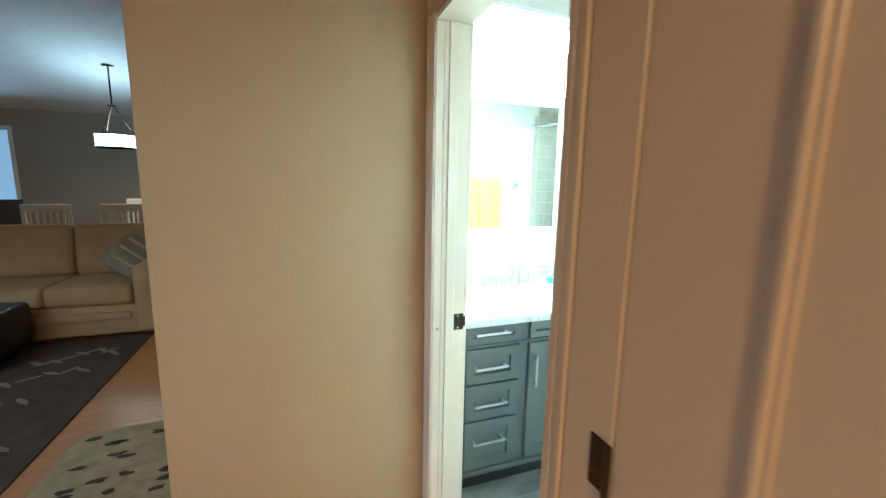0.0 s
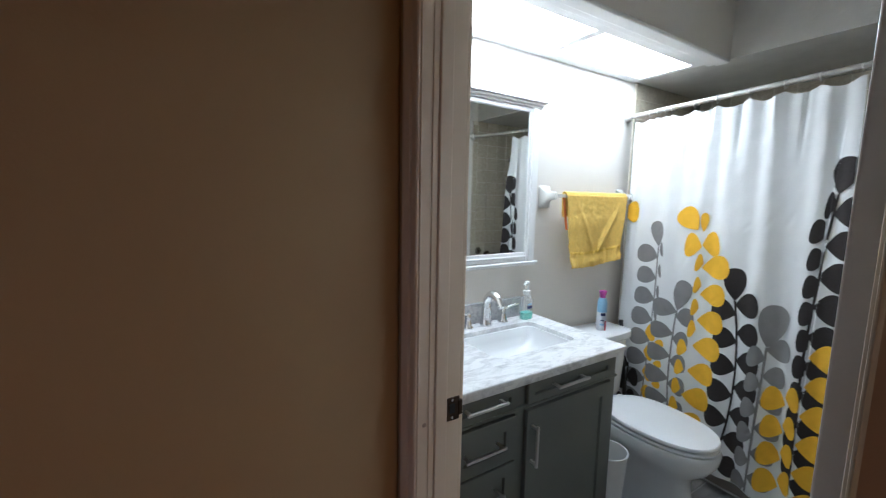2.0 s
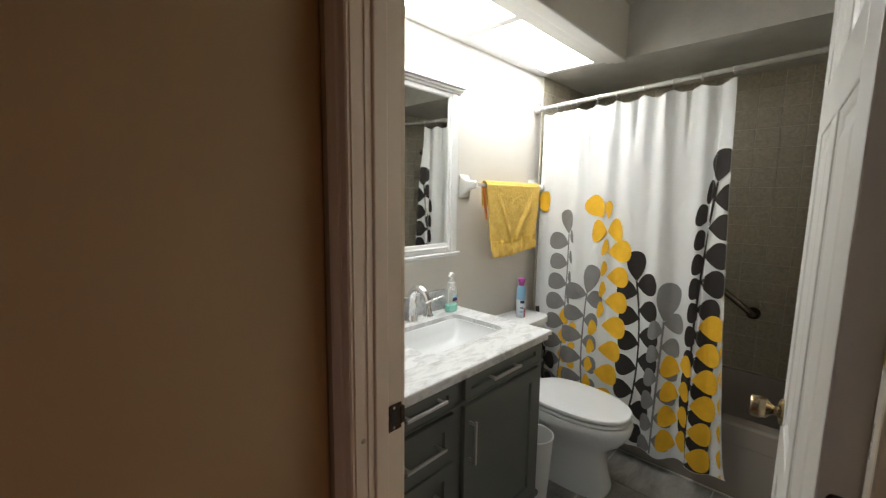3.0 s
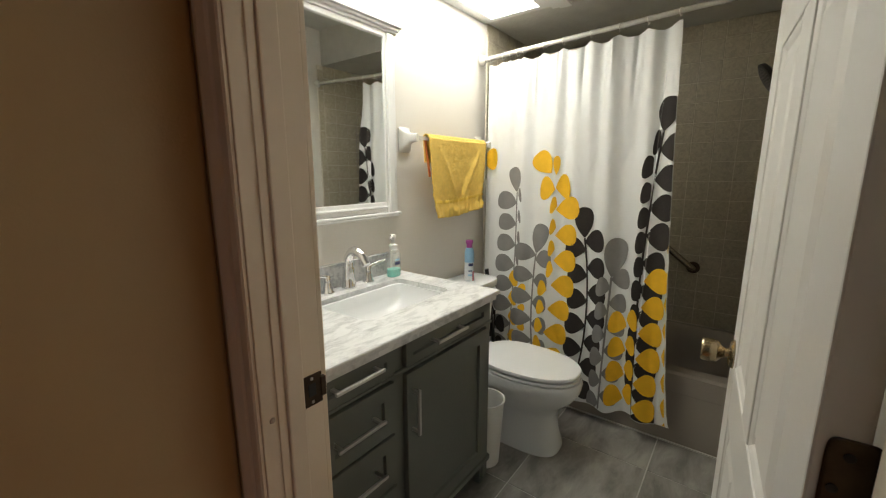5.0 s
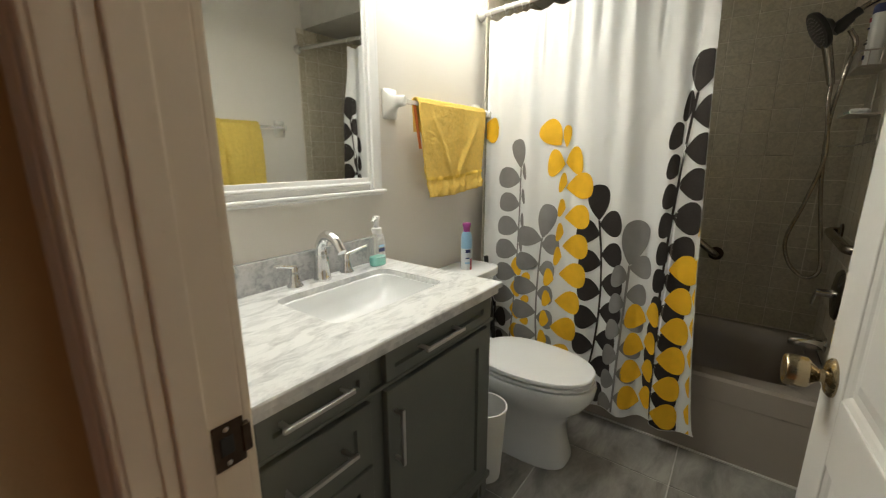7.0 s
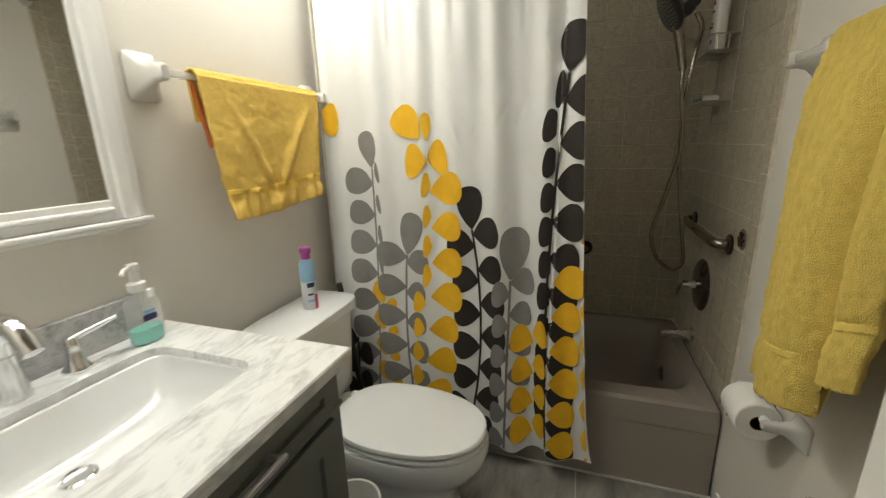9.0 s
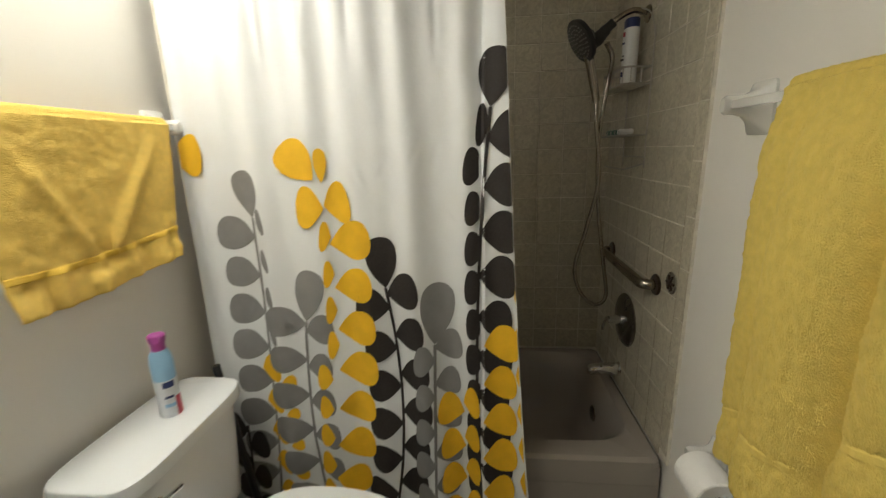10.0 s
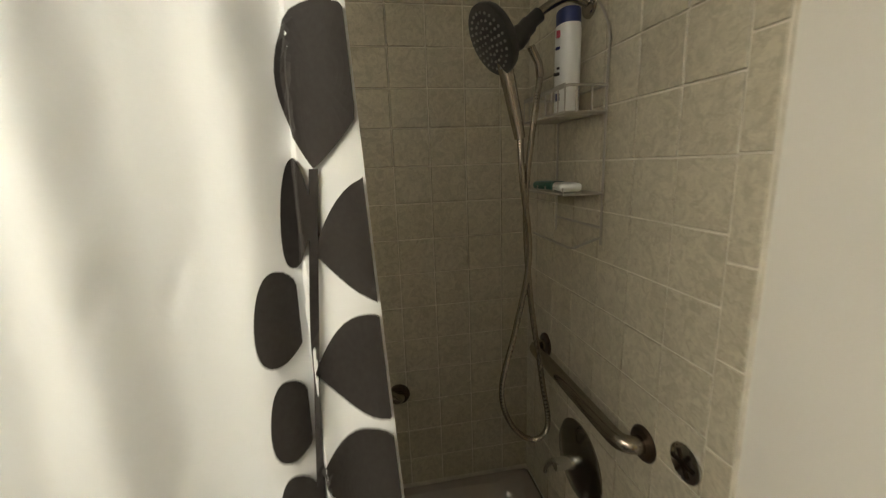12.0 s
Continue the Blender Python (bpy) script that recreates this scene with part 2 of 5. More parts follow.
def rings(loops, bm=None, cap0=True, cap1=True):
    """Skin over a row of closed loops of equal count."""
    out = bm or bmesh.new()
    vs = [[out.verts.new(p) for p in lp] for lp in loops]
    n = len(vs[0])
    for a, b in zip(vs, vs[1:]):
        for i in range(n):
            out.faces.new((a[i], a[(i + 1) % n], b[(i + 1) % n], b[i]))
    if cap0:
        out.faces.new(vs[0][::-1])
    if cap1:
        out.faces.new(vs[-1])
    bmesh.ops.recalc_face_normals(out, faces=out.faces)
    return out


def turned(profile, m, n=24, bm=None):
    """A body of revolution round z: profile of (radius, height), placed by m."""
    return rings([[m @ Vector((r * math.cos(2 * math.pi * i / n), r * math.sin(2 * math.pi * i / n), h)) for i in range(n)] for r, h in profile], bm)


def tube(points, r, n=10, bm=None, taper=None):
    """A round bar along points."""
    pts = [Vector(p) for p in points]
    loops = []
    up = Vector((0.3, 0.2, 1)).normalized()
    for i, p in enumerate(pts):
        d = (pts[min(i + 1, len(pts) - 1)] - pts[max(i - 1, 0)]).normalized()
        s = d.cross(up)
        s = s.normalized() if s.length > 1e-4 else d.orthogonal().normalized()
        up = s.cross(d).normalized()
        rr = r if taper is None else r * (taper[0] + (taper[1] - taper[0]) * i / (len(pts) - 1))
        loops.append([p + rr * (s * math.cos(2 * math.pi * k / n) + up * math.sin(2 * math.pi * k / n)) for k in range(n)])
    return rings(loops, bm)


def spline(ctrl, n=10):
    """Points on a smooth curve through ctrl."""
    c = [Vector(p) for p in ctrl]
    c = [2 * c[0] - c[1]] + c + [2 * c[-1] - c[-2]]
    out = []
    for i in range(1, len(c) - 2):
        for k in range(n):
            t = k / n
            out.append(0.5 * (2 * c[i] + (c[i + 1] - c[i - 1]) * t + (2 * c[i - 1] - 5 * c[i] + 4 * c[i + 1] - c[i + 2]) * t * t + (3 * c[i] - c[i - 1] - 3 * c[i + 1] + c[i + 2]) * t ** 3))
    return out + [c[-2]]


def oval(cx, cy, z, ax, ay, p=2.0, n=40, ay2=None):
    """A closed loop, round (p = 2) to boxy; ay2: its reach towards -y where that differs."""
    out = []
    for i in range(n):
        t = 2 * math.pi * i / n
        c, s = math.cos(t), math.sin(t)
        ry = ay if s > 0 or ay2 is None else ay2
        out.append(Vector((cx + ax * math.copysign(abs(c) ** (2 / p), c), cy + ry * math.copysign(abs(s) ** (2 / p), s), z)))
    return out


def moved(bm, m):
    bmesh.ops.transform(bm, matrix=m, verts=bm.verts)
    return bm

# ---- large structure ----
XH, XB = 0.509, 0.63          # hall face and bath face of the door wall
YR, YL = 0.565, 1.316         # door opening
YT, YW = 0.42, 2.012          # towel wall and vanity wall
XT = 3.15                     # back of the shower
ZS, ZC = 2.213, 2.48           # lowered ceiling and room ceiling

struct("floor", "grey grout bed under large stone-look bathroom tiles", "floor", B(XH, 3.3, 0.3, 2.1, -0.12, -0.004), FLOOR_GROUT)
struct("floor_living", "orange oak board floor of hall and living room", "floor", B(-7, XH, -3, 9, -0.12, -0.004), WOOD)
struct("wall_north", "warm white painted wall behind the vanity", "wall", B(XH, 3.3, YW, YW + 0.12, 0, ZC), BATH_PAINT)
struct("wall_south", "warm white painted wall with the towel bar", "wall", B(XB, 3.3, YT - 0.12, YT, 0, ZC), BATH_PAINT)
struct("wall_east", "grout-coloured wall behind the shower tiles", "wall", B(XT + 0.008, 3.3, YT, YW, 0, ZC), WALL_GROUT)
struct("wall_hall_1", "tan painted hall wall beside the bathroom door", "wall", B(XH, XB, -3, YR - 0.018, 0, ZC), HALL_PAINT)
struct("wall_hall_2", "tan painted wall between door and corner", "wall", B(XH, XB, YL + 0.018, YW, 0, ZC), HALL_PAINT)
struct("wall_hall_3", "tan painted hall end wall with an open corner to the living room", "wall", B(-0.432, XH, 1.43, 1.55, 0, 3.9, 0.004), HALL_PAINT)
struct("wall_hall_4", "tan painted wall above the bathroom door", "wall", B(XH, XB, YR - 0.018, YL + 0.018, 2.048, ZC), HALL_PAINT)
struct("wall_bath_lining", "warm white inside of the door wall", "wall", B(XB, XB + 0.004, YL + 0.018, YW, 0, ZC), BATH_PAINT)
struct("ceiling", "white textured bathroom ceiling", "ceiling", B(XH, 3.3, 0.3, 2.1, ZC, ZC + 0.1), CEIL_PAINT)
struct("soffit_shower", "grey-white textured lowered ceiling over the bathtub", "ceiling", B(2.375, XT + 0.02, YT, YW, ZS, ZC), CEIL_PAINT)
bm = B(XB, 2.375, 1.50, 1.525, ZS - 0.005, ZC)
B(XB, 2.375, 1.525, YW, ZS + 0.19, ZC, 0, 2, bm)
B(XB, 0.72, 1.525, YW, ZS, ZS + 0.19, 0, 2, bm)
B(2.335, 2.375, 1.525, YW, ZS, ZS + 0.19, 0, 2, bm)
struct("soffit_light", "white painted light box over the vanity", "ceiling", bm, BATH_PAINT)
struct("ceiling_hall", "white hall ceiling", "ceiling", B(-1.4, XH, -3, 1.43, ZC, ZC + 0.1), CEIL_PAINT)
bm = B(-7, 0.6, 0, 8.2, 0, 0.1)
moved(bm, Matrix.Translation((0, 1.43, 4.05)) @ Matrix.Rotation(-0.213, 4, "X"))
struct("ceiling_living", "sloping white living room ceiling", "ceiling", bm, CEIL_PAINT)
struct("wall_hall_5", "tan painted wall above the hall opening", "wall", B(-7, -0.432, 1.43, 1.5, ZC, 4.1), HALL_PAINT)
struct("wall_living_east", "olive painted living room wall", "wall", B(-0.3, -0.2, 1.55, 8.6, 0, 4.1), LIVING_PAINT)
struct("wall_living_west", "olive painted living room wall", "wall", B(-7.1, -7, -3, 8.6, 0, 4.1), LIVING_PAINT)
bm = B(-7, -5.84, 8.4, 8.52, 0, 4.0)
B(-4.19, -0.2, 8.4, 8.52, 0, 4.0, 0, 2, bm)
B(-5.84, -4.19, 8.4, 8.52, 2.28, 4.0, 0, 2, bm)
B(-5.84, -4.19, 8.4, 8.52, 0, 0.75, 0, 2, bm)
struct("wall_living_north", "olive painted dining room wall with a window opening", "wall", bm, LIVING_PAINT)
struct("wall_hall_south", "tan painted wall at the hall's end", "wall", B(-7, XB, -3.1, -3, 0, 4.1), HALL_PAINT)
struct("backdrop", "pale blue daylight sky outside the window", "sky", B(-6.5, -3.2, 9.2, 9.25, 0.2, 3), SKY_GLOW)

# dining window
win = thing("window_1", "white framed dining room window with blinds and pale daylight", "window", (-5.015, 8.45, 0.75), kind="structure")
bm = B(-5.84, -5.78, 8.40, 8.5, 0.75, 2.28)
B(-4.25, -4.19, 8.40, 8.5, 0.75, 2.28, 0, 2, bm)
B(-5.78, -4.25, 8.40, 8.5, 2.22, 2.28, 0, 2, bm)
B(-5.78, -4.25, 8.40, 8.5, 0.75, 0.81, 0, 2, bm)
B(-5.04, -4.99, 8.42, 8.48, 0.81, 2.22, 0, 2, bm)
part("window_frame", bm, FRAME_WHITE, win)
p = part("pane", B(-5.78, -5.04, 8.45, 8.456, 0.81, 2.22), CLEAR, win)
p.visible_shadow = False
p = part("pane", B(-4.99, -4.25, 8.45, 8.456, 0.81, 2.22), CLEAR, win)
p.visible_shadow = False
part("window_sill", B(-5.9, -4.14, 8.34, 8.40, 0.72, 0.75, 0.006), FRAME_WHITE, win)


# ---- bathroom door frame ----
def casing(name, label, y_in, y_out, z_top, paint, x=XH):
    """Moulded trim on the hall face, from its thin inner edge to the thick outer edge."""
    s = 1 if y_out > y_in else -1
    bm = bmesh.new()
    prof = ((0, 0.009), (0.004, 0.012), (0.022, 0.013), (0.028, 0.010), (0.034, 0.014), (0.052, 0.018), (0.062, 0.018), (0.066, 0.013), (0.066, 0.0), (0, 0.0))
    lo = [bm.verts.new((x - d, y_in + s * w, 0)) for w, d in prof]
    hi = [bm.verts.new((x - d, y_in + s * w, z_top)) for w, d in prof]
    for i in range(len(prof)):
        j = (i + 1) % len(prof)
        bm.faces.new((lo[i], lo[j], hi[j], hi[i]))
    bm.faces.new(hi)
    bm.faces.new(lo[::-1])
    bmesh.ops.recalc_face_normals(bm, faces=bm.faces)
    return struct(name, label, "door trim", bm, paint)


casing("trim_1", "cream gloss moulded casing on the latch side of the door", YL + 0.004, YL + 0.07, 2.052, TRIM_PAINT)
# hinge side and head: the hall light's tan is part of their colour
casing("trim_2", "cream gloss moulded casing on the hinge side of the door, warm hall light in its colour", YR - 0.004, YR - 0.07, 2.052, HALL_LIT_PAINT)
struct("trim_3", "cream gloss casing over the bathroom door, warm hall light in its colour", "door trim", B(XH - 0.018, XH, YR - 0.07, YL + 0.07, 2.056, 2.12, 0.005), HALL_LIT_PAINT)
bm = B(XH - 0.004, XB + 0.004, YL, YL + 0.017, 0, 2.03, 0.002)
B(0.552, 0.588, YL - 0.011, YL, 0, 2.03, 0.003, 2, bm)
B(0.535, 0.552, YL - 0.004, YL, 0, 2.03, 0.002, 2, bm)
struct("trim_4", "cream painted latch side door jamb with stop and a scuff", "door jamb", bm, TRIM_PAINT)
bm = B(XH - 0.004, XB + 0.002, YR - 0.017, YR, 0, 2.03, 0.002)
B(0.552, 0.588, YR, YR + 0.011, 0, 2.03, 0.003, 2, bm)
struct("trim_5", "cream painted hinge side door jamb with stop", "door jamb", bm, TRIM_PAINT)
struct("trim_6", "cream painted head jamb of the bathroom door", "door jamb", B(XH - 0.004, XB + 0.004, YR, YL, 2.03, 2.047), TRIM_PAINT)
struct("trim_7", "cream painted casing on the bathroom side of the door", "door trim", B(XB + 0.004, XB + 0.019, YL + 0.004, YL + 0.066, 0, 2.09, 0.004), TRIM_PAINT)

sp = thing("strike_plate", "dark worn bronze strike plate on the door jamb", "strike plate", (0.609, YL, 0.938))
bm = B(0.592, 0.632, YL - 0.003, YL - 0.0002, 0.905, 0.970, 0.001)
B(0.628, 0.640, YL - 0.006, YL + 0.004, 0.917, 0.958, 0.0015, 2, bm)
part("plate", bm, BRONZE, sp)
part("latch_hole", B(0.600, 0.617, YL - 0.0045, YL - 0.0032, 0.926, 0.952, 0.0005), BLACK, sp)
for zz in (0.913, 0.962):
    part("screw", turned(((0.0035, 0), (0.0035, 0.001), (0.001, 0.002)), pose(0.609, YL - 0.003, zz, 90), 10), STEEL, sp)
sp2 = thing("door_bumper_mark", "small round scuff dot on the door jamb", "paint scuff", (0.53, YL, 0.916))
part("dot", turned(((0.006, 0), (0.005, 0.0012), (0.001, 0.0016)), pose(0.525, YL - 0.001, 0.916, 90), 14), mat("scuff", (0.45, 0.38, 0.32), 0.6), sp2)


# ---- panel doors ----
def panel_door(name, label, width, height, thick, m, paint, stile=0.105, rails=((0.0, 0.19), (0.80, 0.92), (1.58, 1.68), (1.90, 2.015))):
    """Six-panel door along +x from its hinge, faces at y = 0 and y = thick."""
    d = thing(name, label, "door", m.translation, kind="structure")
    cols = ((stile, width / 2 - 0.045), (width / 2 + 0.045, width - stile))
    part("core", moved(B(0.003, width - 0.003, 0.009, thick - 0.009, 0.003, height - 0.003), m), paint, d)
    for x0, x1 in ((0, stile), (width - stile, width)):
        part("stile", moved(B(x0, x1, 0, thick, 0, height, 0.0025), m), paint, d)
    for z0, z1 in rails:
        part("rail", moved(B(stile, width - stile, 0, thick, z0, z1, 0.0025), m), paint, d)
    for (a, z0), (z1, b) in zip(rails, rails[1:]):
        part("mullion", moved(B(width / 2 - 0.045, width / 2 + 0.045, 0, thick, z0, z1, 0.0025), m), paint, d)
        for x0, x1 in cols:
            bm = bmesh.new()
            for y0, y1 in ((0.010, 0.002), (thick - 0.010, thick - 0.002)):
                loops = []
                for ins, yy in ((0.0, y0 + (y1 - y0) * 0.9), (0.008, y0 + (y1 - y0) * 0.5), (0.014, y0), (0.022, y0), (0.050, y1), (0.052, y1)):
                    loops.append([Vector((x, yy, z)) for x, z in ((x0 + ins, z0 + ins), (x1 - ins, z0 + ins), (x1 - ins, z1 - ins), (x0 + ins, z1 - ins))])
                rings(loops, bm, False, True)
            part("panel", moved(bm, m), paint, d)
    return d


def knob(parent, m, s):
    """Round knob with rosette and neck; s: +1 or -1, the side of the door."""
    k = part("door_knob", moved(turned(((0.012, 0.0), (0.011, 0.018), (0.017, 0.026), (0.026, 0.034), (0.0275, 0.044), (0.0275, 0.060), (0.025, 0.064), (0.010, 0.0645)), Matrix.Rotation(radians(-90 * s), 4, "X"), 28), m), BRASS, parent, "aged brass door knob", True)
    part("rosette", moved(turned(((0.033, 0.0), (0.033, 0.003), (0.028, 0.008), (0.016, 0.011)), Matrix.Rotation(radians(-90 * s), 4, "X"), 28), m), BRASS, k, "", True)


HINGE = Matrix.Translation((0.6126, 0.574, 0.012)) @ Matrix.Rotation(radians(4.2), 4, "Z")
door = panel_door("door_1", "white six-panel bathroom door standing open with brass knob", 0.735, 2.015, 0.035, HINGE, DOOR_PAINT)
knob(door, HINGE @ Matrix.Translation((0.685, 0.035, 0.929)), 1)
knob(door, HINGE @ Matrix.Translation((0.685, 0.0, 0.929)), -1)
for zc in (0.25, 1.092, 1.80):
    bm = rings([[Vector((x, 0.0095 + p.x, zc + p.y)) for p in oval(0, 0, 0, 0.0175 - i, 0.045 - i, 7, 40)] for x, i in ((-0.0002, 0.0), (-0.0018, 0.0), (-0.0025, 0.0012), (-0.0020, 0.0026))])
    h = part("hinge", moved(bm, HINGE), BRONZE, door, "dark bronze hinge leaf")
    part("knuckle", moved(turned(((0.006, 0), (0.0065, 0.002), (0.0065, 0.088), (0.006, 0.09)), pose(-0.004, -0.010, zc - 0.045), 14), HINGE), BRONZE, h, "", True)
    for dz in (-0.03, 0, 0.03):
        part("screw", moved(turned(((0.004, 0), (0.004, 0.001), (0.001, 0.0018)), pose(-0.0025, 0.012 + 0.007 * (dz == 0), zc + dz, 0, -90), 10), HINGE), BLACK, h)

# hall closet door and its casing
HALL_DOOR = Matrix.Translation((XH - 0.006, 0.372, 0.01)) @ Matrix.Rotation(radians(-90), 4, "Z")
CLOSET = HALL_DOOR @ Matrix.Translation((0, -0.004, 0))
closet = thing("door_2", "tan painted hall closet door with raised panel moulding, closed", "door", CLOSET.translation, kind="structure")
part("slab", moved(B(0, 0.66, 0, 0.035, 0, 2.015, 0.003), CLOSET), HALL_LIT_PAINT, closet)
for z0, z1 in ((0.20, 0.78), (0.92, 1.89)):
    bm = bmesh.new()
    for ins, w, d in ((0.0, 0.030, 0.006), (0.008, 0.012, 0.011)):
        for x0, x1, za, zb in ((0.19 + ins, 0.19 + ins + w, z0 + ins, z1 - ins), (0.47 - ins - w, 0.47 - ins, z0 + ins, z1 - ins), (0.19 + ins + w, 0.47 - ins - w, z0 + ins, z0 + ins + w), (0.19 + ins + w, 0.47 - ins - w, z1 - ins - w, z1 - ins)):
            B(x0, x1, -d, 0.0, za, zb, 0.003, 3, bm)
    part("moulding", moved(bm, CLOSET), HALL_LIT_PAINT, closet)
struct("trim_8", "tan gloss flat board beside the closet door", "door trim", B(XH - 0.013, XH, 0.3735, YR - 0.072, 0, 2.052, 0.004), HALL_LIT_PAINT)
struct("baseboard", "white painted baseboard along the towel wall", "baseboard", B(XB + 0.02, 2.29, YT, YT + 0.012, 0, 0.085, 0.004), DOOR_PAINT)
h = thing("hinge", "dark bronze butt hinge between closet door and casing", "hinge", (XH - 0.012, 0.375, 0.967))
part("leaf", B(XH - 0.0165, XH - 0.0132, 0.374, 0.417, 0.962, 1.055, 0.0012), BRONZE, h)
part("knuckle", turned(((0.006, 0), (0.0065, 0.002), (0.0065, 0.091), (0.006, 0.093)), pose(XH - 0.0195, 0.373, 0.962), 14), BRONZE, h, "", True)

# hall ceiling lamp
hl = thing("ceiling_light", "round warm glass ceiling light in the hall", "ceiling lamp", (-0.15, -1.5, ZC))
part("base", turned(((0.15, 0), (0.15, 0.02), (0.13, 0.03)), pose(-0.15, -1.5, ZC - 0.03), 32), BRASS, hl, "", True)
part("globe", turned(((0.02, 0.0), (0.09, 0.008), (0.125, 0.03)), pose(-0.15, -1.5, ZC - 0.06), 32), HALL_GLOW, hl, "glowing glass bowl", True)

# ---- light box over the vanity ----
lb = thing("light_box", "recessed ceiling light box with two lit diffuser panels", "ceiling light", (1.5, 1.77, ZS))
for x0, x1 in ((0.80, 1.545), (1.592, 2.322)):
    part("diffuser", B(x0, x1, 1.655, 1.945, ZS + 0.004, ZS + 0.010), PANEL_GLOW, lb, "glowing white diffuser panel")
bm = B(0.70, 2.355, 1.528, 1.655, ZS - 0.004, ZS + 0.012)
B(0.70, 2.355, 1.945, YW, ZS - 0.004, ZS + 0.012, 0, 2, bm)
B(0.70, 0.80, 1.655, 1.945, ZS - 0.004, ZS + 0.012, 0, 2, bm)
B(2.322, 2.355, 1.655, 1.945, ZS - 0.004, ZS + 0.012, 0, 2, bm)
B(1.545, 1.592, 1.655, 1.945, ZS - 0.004, ZS + 0.012, 0, 2, bm)
part("frame", bm, FRAME_WHITE, lb)
bm = B(XB, 2.37, 1.495, 1.56, ZS - 0.022, ZS - 0.005, 0.006)
B(XB, 2.37, 1.56, 1.60, ZS - 0.014, ZS - 0.0045, 0.004, 2, bm)
part("trim", bm, FRAME_WHITE, lb, "white moulded trim along the light box")


# ---- vanity ----
van = thing("vanity", "grey shaker vanity cabinet with four drawers and a door", "vanity cabinet", (1.125, 1.75, 0))
VX0, VX1, VF = 0.672, 1.562, 1.475
bm = B(VX0, VX1, VF + 0.002, VF + 0.03, 0.125, 0.845)
B(VX0, VX0 + 0.018, VF + 0.03, YW, 0.125, 0.845, 0, 2, bm)
B(VX1 - 0.018, VX1, VF + 0.03, YW, 0.125, 0.845, 0, 2, bm)
B(VX0 + 0.018, VX1 - 0.018, VF + 0.03, YW, 0.125, 0.145, 0, 2, bm)
B(VX0, VX0 + 0.035, VF - 0.004, VF + 0.05, 0.0, 0.845, 0.003, 2, bm)
B(VX1 - 0.035, VX1 + 0.003, VF - 0.004, VF + 0.05, 0.03, 0.845, 0.003, 2, bm)
part("body", bm, CABINET, van)
bm = B(VX0, VX1 + 0.012, VF - 0.014, VF + 0.06, 0.105, 0.13, 0.005)
B(VX1 - 0.06, VX1 + 0.012, VF - 0.012, YW, 0.105, 0.128, 0.005, 2, bm)
part("base_moulding", bm, CABINET, van)
bm = B(VX0 + 0.03, VX1 + 0.010, VF - 0.010, VF + 0.02, 0.745, 0.757, 0.004)
B(VX1 - 0.01, VX1 + 0.010, VF - 0.008, YW, 0.745, 0.757, 0.004, 2, bm)
part("waist_moulding", bm, CABINET, van)
part("plinth", B(VX0 + 0.05, VX1 - 0.06, VF + 0.05, YW - 0.05, 0.0, 0.106), CABINET_DARK, van)
for x0, x1, y0 in ((VX1 - 0.05, VX1 - 0.004, VF), (VX0, VX0 + 0.05, VF), (VX1 - 0.05, VX1 - 0.004, YW - 0.06)):
    part("foot", rings([[Vector((x0 + i, y0 + i, z)), Vector((x1 - i, y0 + i, z)), Vector((x1 - i, y0 + 0.05 - i, z)), Vector((x0 + i, y0 + 0.05 - i, z))][:4] for z, i in ((0.105, 0.0), (0.06, 0.004), (0.0, 0.010))]), CABINET, van)


def shaker(x0, x1, z0, z1, rim):
    """Front with a recessed field, from a box whose face is inset and pushed back."""
    yf, t = VF - 0.018, 0.018
    i0, i1 = rim, rim + 0.003
    loops = [[(x0, yf + t, z0), (x1, yf + t, z0), (x1, yf + t, z1), (x0, yf + t, z1)], [(x0, yf + 0.002, z0), (x1, yf + 0.002, z0), (x1, yf + 0.002, z1), (x0, yf + 0.002, z1)],
             [(x0 + 0.002, yf, z0 + 0.002), (x1 - 0.002, yf, z0 + 0.002), (x1 - 0.002, yf, z1 - 0.002), (x0 + 0.002, yf, z1 - 0.002)],
             [(x0 + i0, yf, z0 + i0), (x1 - i0, yf, z0 + i0), (x1 - i0, yf, z1 - i0), (x0 + i0, yf, z1 - i0)],
             [(x0 + i1, yf + 0.010, z0 + i1), (x1 - i1, yf + 0.010, z0 + i1), (x1 - i1, yf + 0.010, z1 - i1), (x0 + i1, yf + 0.010, z1 - i1)]]
    return rings([[Vector(p) for p in lp] for lp in loops])


def pull(parent, xc, zc, length, upright=False):
    """Square bar pull on two posts."""
    y0, y1 = VF - 0.018, VF - 0.046
    h = length / 2
    if upright:
        bm = B(xc - 0.005, xc + 0.005, y1 - 0.006, y1 + 0.003, zc - h, zc + h, 0.0015)
        for dz in (-h + 0.012, h - 0.012):
            B(xc - 0.004, xc + 0.004, y1, y0 + 0.012, zc + dz - 0.005, zc + dz + 0.005, 0.001, 2, bm)
    else:
        bm = B(xc - h, xc + h, y1 - 0.006, y1 + 0.003, zc - 0.005, zc + 0.005, 0.0015)
        for dx in (-h + 0.012, h - 0.012):
            B(xc + dx - 0.005, xc + dx + 0.005, y1, y0 + 0.012, zc - 0.004, zc + 0.004, 0.001, 2, bm)
    part("handle", bm, STEEL, parent, "brushed steel bar handle")


for z0, z1 in ((0.764, 0.846), (0.574, 0.740), (0.393, 0.566), (0.150, 0.385)):
    f = part("drawer_front", shaker(0.712, 0.984, z0, z1, 0.030 if z1 - z0 < 0.1 else 0.045), CABINET, van)
    pull(f, 0.832, (z0 + z1) / 2 + (0.013 if z0 > 0.7 else 0.0 if z0 > 0.2 else 0.025), 0.168)
